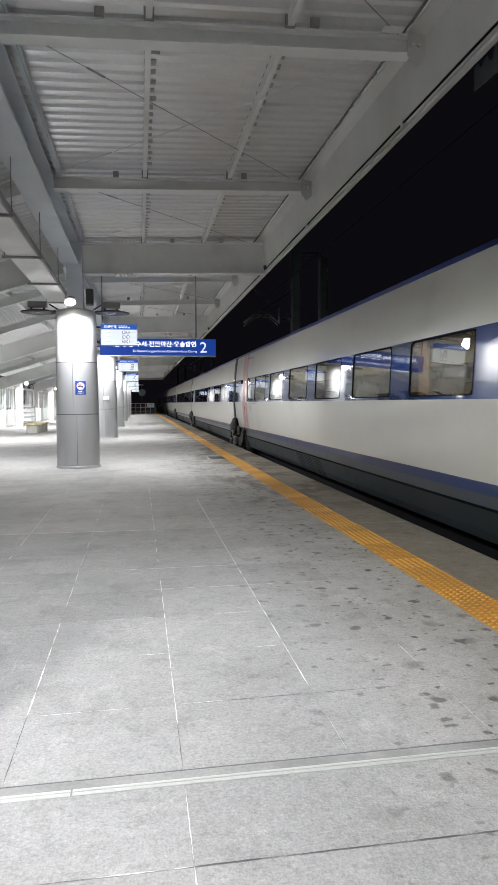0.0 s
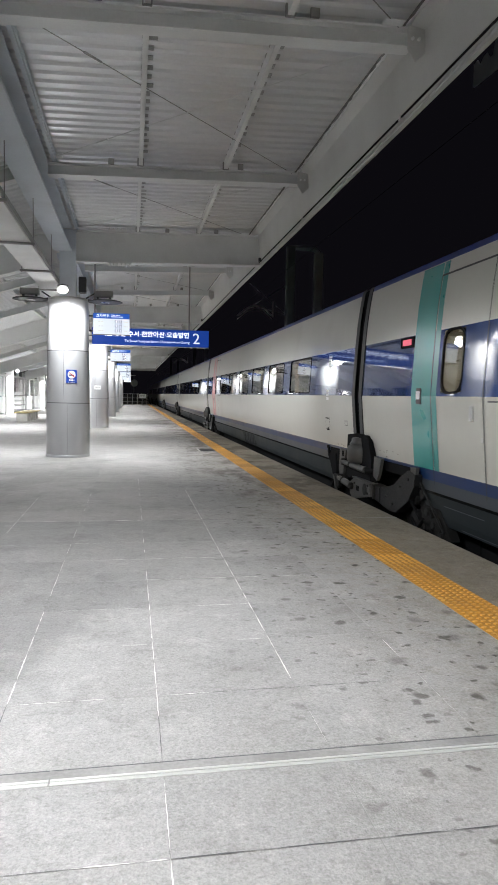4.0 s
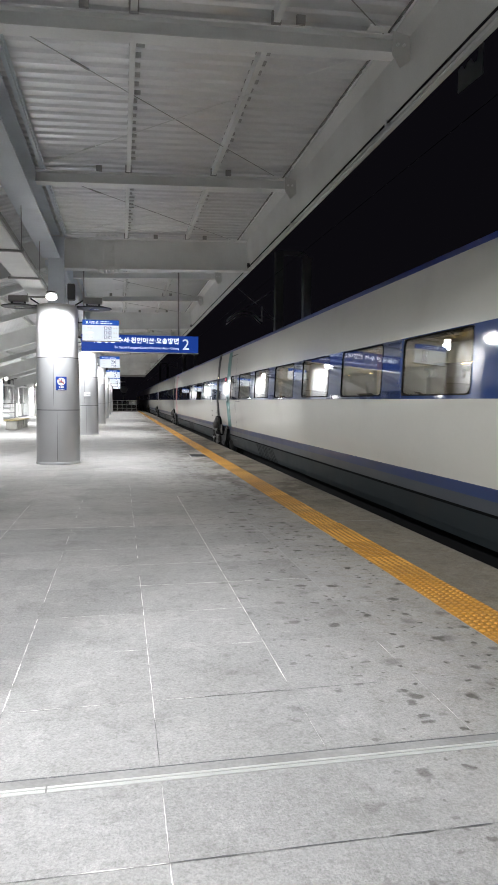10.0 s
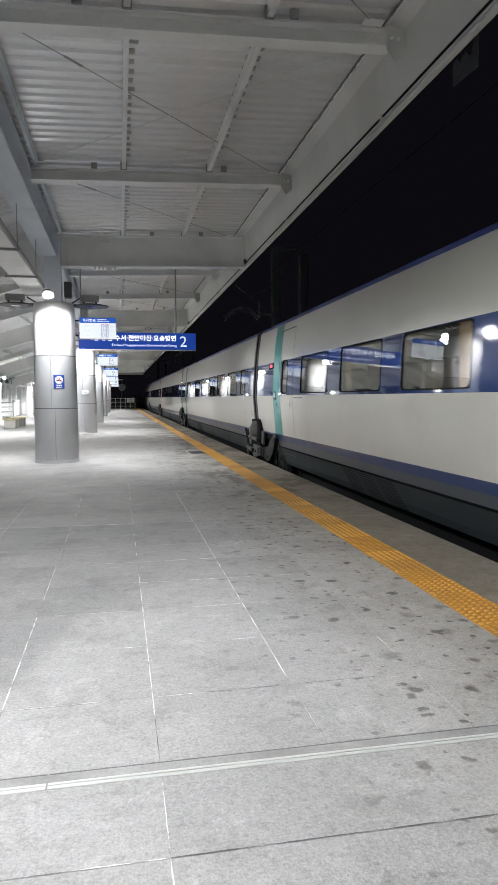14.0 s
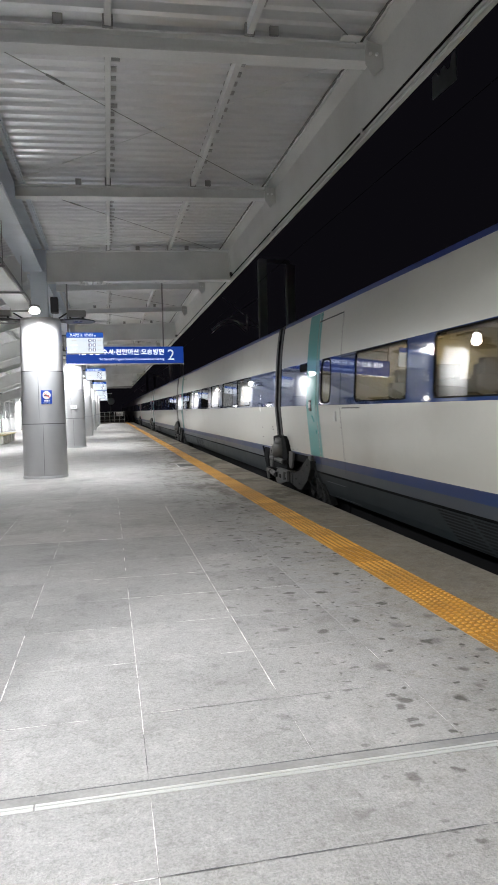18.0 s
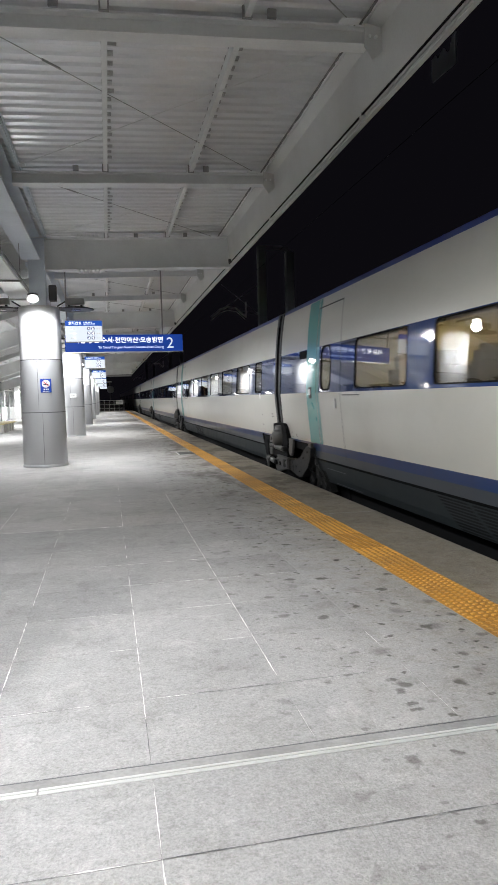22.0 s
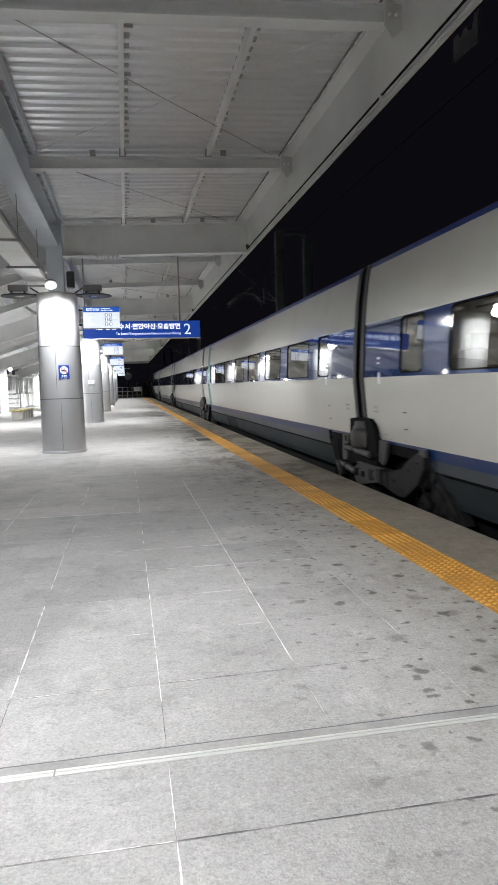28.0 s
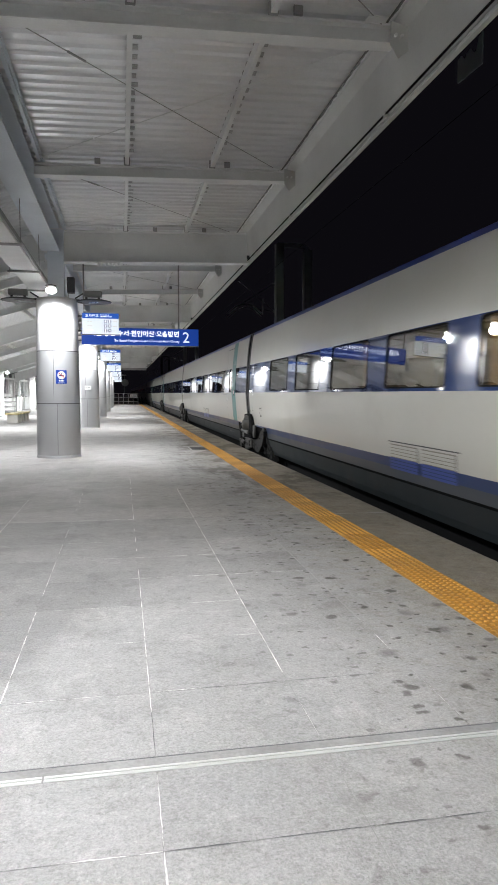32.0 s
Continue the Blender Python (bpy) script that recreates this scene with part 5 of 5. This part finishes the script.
# joints counted from the one that is 21.4 m ahead at the start; negative ones run in front
KINDS = {0: ("R", False, False, False), 1: ("D", False, True, False), 2: ("D", False, True, False), 3: ("D", False, False, False), 4: ("D", False, False, False),
         5: ("D", False, False, False), 6: ("D", True, False, True), 7: ("R", True, False, True)}
TRAIN = []
for j in range(-5, 9):
    kind, flip, show, vents = KINDS.get(j, ("P" if j < 0 else "D", False, False, False))
    c = make_car(kind, flip, 0.1 * j + 1, show, vents, j not in (2, 4), j == 2, j >= 3)
    add_bogie(c)
    TRAIN.append((j, c))


# ---- paving, tactile strip, drain: pieces ----
floor = tagged(part("floor", box(WALL_X - 1.5, 2.08, BACK_Y, FAR_Y, -0.08, -0.0018), M_GROUT), "mortar bed under the platform slabs", "floor", kind="structure")


def slab_mesh(corners, gap, mat, h=0.018):
    """One slab from its four corners, joints left open by the gap, arris slightly bevelled."""
    cx, cy = sum(x for x, y in corners) / 4, sum(y for x, y in corners) / 4
    rings = []
    for g, z in ((gap, 0.0), (gap, h - 0.0012), (gap + 0.0012, h)):
        rings += [(x - cx + (g if x < cx else -g), y - cy + (g if y < cy else -g), z) for x, y in corners]
    f = [(8, 9, 10, 11)] + [(a + i, a + (i + 1) % 4, a + 4 + (i + 1) % 4, a + 4 + i) for a in (0, 4) for i in range(4)]
    me = bpy.data.meshes.new("slab")
    me.from_pydata(rings, [], f)
    me.materials.append(mat)
    return me, cx, cy


rnd = random.Random(4)
for (ya, ka), (yb, kb) in zip(ROWS, ROWS[1:]):
    if abs(ya - 1.703) < 0.01:
        continue
    for xa, xb in zip(COL_LINES, COL_LINES[1:]):
        sm, cx, cy = slab_mesh([(xa, ya + ka * xa), (xb, ya + ka * xb), (xb, yb + kb * xb), (xa, yb + kb * xa)], 0.0011 if ya < 6.2 else 0.0005, M_SLAB if ya < 6.2 else M_FLOOR)
        ob = link("slab", sm, M_SLAB, floor)
        ob.matrix_basis = pose(cx, cy, -0.018 + rnd.uniform(-0.0006, 0.0005), rnd.uniform(-0.04, 0.04), rnd.uniform(-0.04, 0.04), 0)
vs, fs = [], []


def add_slab(xa, xb, ya, yb, g=0.0008, z=0.0, h=0.0004):
    b = len(vs)
    z += rnd.uniform(-0.0008, 0.0006)
    vs.extend([(xa + g, ya + h, -0.02), (xb - g, ya + h, -0.02), (xb - g, yb - h, -0.02), (xa + g, yb - h, -0.02), (xa + g, ya + h, z), (xb - g, ya + h, z), (xb - g, yb - h, z), (xa + g, yb - h, z)])
    fs.extend(tuple(b + i for i in q) for q in ((4, 5, 6, 7), (0, 1, 5, 4), (1, 2, 6, 5), (2, 3, 7, 6), (3, 0, 4, 7)))


y = NEAR_END
while y < FAR_Y - 0.1:
    for k in range(8):
        add_slab(-3.0 + 0.6 * k, -2.4 + 0.6 * k, y, min(y + 0.6, FAR_Y))
    y += 0.6
y = BACK_Y
while y < FAR_Y - 0.1:
    for k in range(9):
        add_slab(-8.4 + 0.6 * k, -7.8 + 0.6 * k, y, min(y + 0.6, FAR_Y))
    y += 0.6
y = -1.3
while y > BACK_Y + 0.6:
    for k in range(8):
        add_slab(-3.0 + 0.6 * k, -2.4 + 0.6 * k, y - 0.6, y)
    y -= 0.6
me = bpy.data.meshes.new("far_slabs")
me.from_pydata(vs, [], fs)
tagged(link("far_slabs", me, M_FLOOR, floor), kind="stuff")

# joints: smeared pale mortar or black dirt, broken and ragged
def joint_line(name, mat, a, b, width, broken, seed):
    """A ragged filling between two points of the floor; broken: share that is missing."""
    r = random.Random(seed)
    a, b = Vector((*a, 0)), Vector((*b, 0))
    d = (b - a).normalized()
    side = Vector((-d.y, d.x, 0))
    vs_, fs_, s_ = [], [], 0.0
    full = (b - a).length
    while s_ < full:
        run = min(r.uniform(0.08, 0.4), full - s_)
        if r.random() >= broken:
            n = max(3, int(run / 0.018))
            base = len(vs_)
            for k in range(n + 1):
                e = min(1.0, 3.0 * k / n, 3.0 * (n - k) / n) * 0.8 + 0.2
                w = width * e * r.uniform(0.7, 1.3) / 2
                p = a + d * (s_ + run * k / n) + side * r.uniform(-0.0008, 0.0008)
                vs_ += [(p.x + side.x * w, p.y + side.y * w, 0.0016), (p.x - side.x * w, p.y - side.y * w, 0.0016)]
            fs_ += [(base + 2 * k, base + 2 * k + 1, base + 2 * k + 3, base + 2 * k + 2) for k in range(n)]
        s_ += run + r.uniform(0.0, 0.03)
    if not fs_:
        return
    me_ = bpy.data.meshes.new(name)
    me_.from_pydata(vs_, [], fs_)
    me_.flip_normals()
    link(name, me_, mat, floor)


def row_y(k, x):
    return ROWS[k][0] + ROWS[k][1] * x


for k, (c, y0_, y1_, w, broken, pale) in enumerate((
        (4, 2.31, 3.5, 0.0065, 0.0, True), (4, 1.82, 2.3, 0.003, 0.1, False), (4, 3.5, 4.7, 0.004, 0.25, True), (4, 4.9, 6.25, 0.004, 0.5, True), (4, 6.35, 8.2, 0.006, 0.55, True),
        (5, 0.2, 1.3, 0.0055, 0.1, True), (5, 1.32, 1.69, 0.003, 0.3, True), (5, 1.82, 2.15, 0.0026, 0.1, False), (5, 2.12, 4.72, 0.0045, 0.12, True), (5, 4.9, 9.8, 0.006, 0.3, True), (5, 2.3, 5.0, 0.0025, 0.7, False),
        (6, 0.3, 1.3, 0.0032, 0.6, True), (6, 1.39, 1.67, 0.0035, 0.2, True), (6, 1.83, 2.35, 0.0013, 0.4, True), (6, 2.4, 6.2, 0.0058, 0.06, True), (6, 6.3, 8.4, 0.008, 0.1, True),
        (7, 1.86, 2.4, 0.0015, 0.4, True), (7, 2.5, 3.3, 0.003, 0.6, True), (3, 2.3, 5.0, 0.004, 0.4, True), (3, 5.2, 8.0, 0.006, 0.5, True), (2, 3.0, 8.0, 0.005, 0.5, True))):
    joint_line("mortar_line" if pale else "dirt_joint", M_MORTAR if pale else M_SEAM, (COL_LINES[c], y0_), (COL_LINES[c], y1_), w, broken, 40 + k)
for k, (n, x0_, x1_, w, broken, pale) in enumerate((
        (4, -0.26, 0.0, 0.005, 0.15, True), (4, 0.0, 1.79, 0.005, 0.0, False), (4, -0.6, -0.26, 0.0025, 0.5, False),
        (7, -0.57, -0.17, 0.0035, 0.15, True), (7, 0.02, 0.24, 0.0035, 0.2, True), (7, 0.2, 1.02, 0.0042, 0.05, False),
        (8, -0.7, 0.0, 0.0055, 0.1, True), (8, 0.02, 0.6, 0.0045, 0.3, True), (9, 0.02, 0.6, 0.006, 0.2, True), (9, -0.5, -0.05, 0.004, 0.4, True),
        (10, -0.05, 0.62, 0.007, 0.05, True), (11, -0.25, 0.6, 0.009, 0.08, True), (10, 0.62, 1.2, 0.004, 0.5, True), (14, -2.6, 0.0, 0.014, 0.03, True), (14, 0.0, 0.6, 0.005, 0.4, True), (14, 0.6, 1.79, 0.012, 0.05, False), (12, -0.6, 0.0, 0.004, 0.75, True))):
    joint_line("mortar_line" if pale else "dirt_joint", M_MORTAR if pale else M_SEAM, (x0_, row_y(n, x0_)), (x1_, row_y(n, x1_)), w, broken, 80 + k)
part("mortar_line", box(2.09, 2.672, 6.289, 6.296, -0.02, -0.0006), M_GROUT, floor)

# drain channel across the platform
drain = tagged(new("floor_drain"), "steel drain channel set across the platform floor", "drain")
drain.matrix_basis = pose(0, 0.0035, 0, 0, 0, 0.8)
for k, (a, b) in enumerate(((-4.2, -2.4), (-2.4, -0.342), (-0.338, 1.795))):
    part("drain_cover", box(a + 0.001, b - 0.001, 1.741, 1.788, -0.016, -0.002, 0.003), M_GALV, drain)
    part("drain_slot", box(a + 0.001, b - 0.001, 1.79, 1.796, -0.016, -0.0015), M_SEAM, drain)
    part("drain_lip", box(a + 0.001, b - 0.001, 1.725, 1.738, -0.016, 0.001, 0.001), M_GALV, drain)
    part("drain_lip", box(a + 0.001, b - 0.001, 1.703, 1.7215, -0.016, 0.0005, 0.001), M_GALV, drain)

plate_thing = tagged(new("floor_plate"), "dark steel cover plate beside the tactile strip", "cover plate")
part("cover", box(1.43, 1.78, 14.6, 15.3, -0.01, 0.006, 0.003), M_DARK, plate_thing)
part("cover_rim", box(1.4, 1.785, 14.57, 15.33, -0.01, 0.0025, 0.001), M_STEEL, plate_thing)

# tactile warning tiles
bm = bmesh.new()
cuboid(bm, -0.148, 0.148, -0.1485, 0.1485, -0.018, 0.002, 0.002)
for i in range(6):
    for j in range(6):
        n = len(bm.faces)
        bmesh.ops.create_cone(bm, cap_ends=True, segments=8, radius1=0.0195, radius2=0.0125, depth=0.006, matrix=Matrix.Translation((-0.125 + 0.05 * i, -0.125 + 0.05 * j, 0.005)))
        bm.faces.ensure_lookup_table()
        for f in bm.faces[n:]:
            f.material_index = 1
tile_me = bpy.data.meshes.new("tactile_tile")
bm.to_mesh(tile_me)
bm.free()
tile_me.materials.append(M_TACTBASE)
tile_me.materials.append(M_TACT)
strip_thing = tagged(new("tactile_strip"), "orange dotted tactile warning strip along the platform edge", "tactile paving", kind="structure")
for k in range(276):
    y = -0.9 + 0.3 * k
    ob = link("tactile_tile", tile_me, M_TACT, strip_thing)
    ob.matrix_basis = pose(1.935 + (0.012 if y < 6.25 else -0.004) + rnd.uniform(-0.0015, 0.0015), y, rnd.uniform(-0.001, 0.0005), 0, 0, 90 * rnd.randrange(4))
part("tactile_backing", box(1.785, 2.08, BACK_Y, -1.06, -0.02, 0.0), M_TACT, strip_thing)
# coping slabs at the edge
edge = tagged(new("platform_edge"), "dark worn concrete coping slabs at the platform edge", "kerb", kind="structure")
for k in range(18):
    ya = 6.292 - 6.0 * 3 + 6.0 * k
    if ya < FAR_Y - 1:
        part("coping_slab", box(2.092, EDGE_X, ya + 0.004, min(ya + 5.996, FAR_Y), -0.22, -0.001, 0.006), M_COPING, edge)


def train_y(t):
    """Way of the first joint along the platform."""
    return 21.535 + t * (1.1898 + t * (0.03839 + t * (0.0033712 + t * (-8.7942e-05 + t * 8.739e-07))))


def motions():
    rows = [k for k in range(33)]
    for j, c in TRAIN:
        walk(c, [(t, pose(SIDE_X, train_y(t) - CAR * j, 0)) for t in rows])
    for w in WHEELS:
        x, y, z = w.matrix_basis.translation
        walk(w, [(k / 15, pose(x, y, z) @ pose(0, 0, 0, -math.degrees((train_y(k / 15) - train_y(0)) / 0.46), 0, 0)) for k in range(481)])


motions()
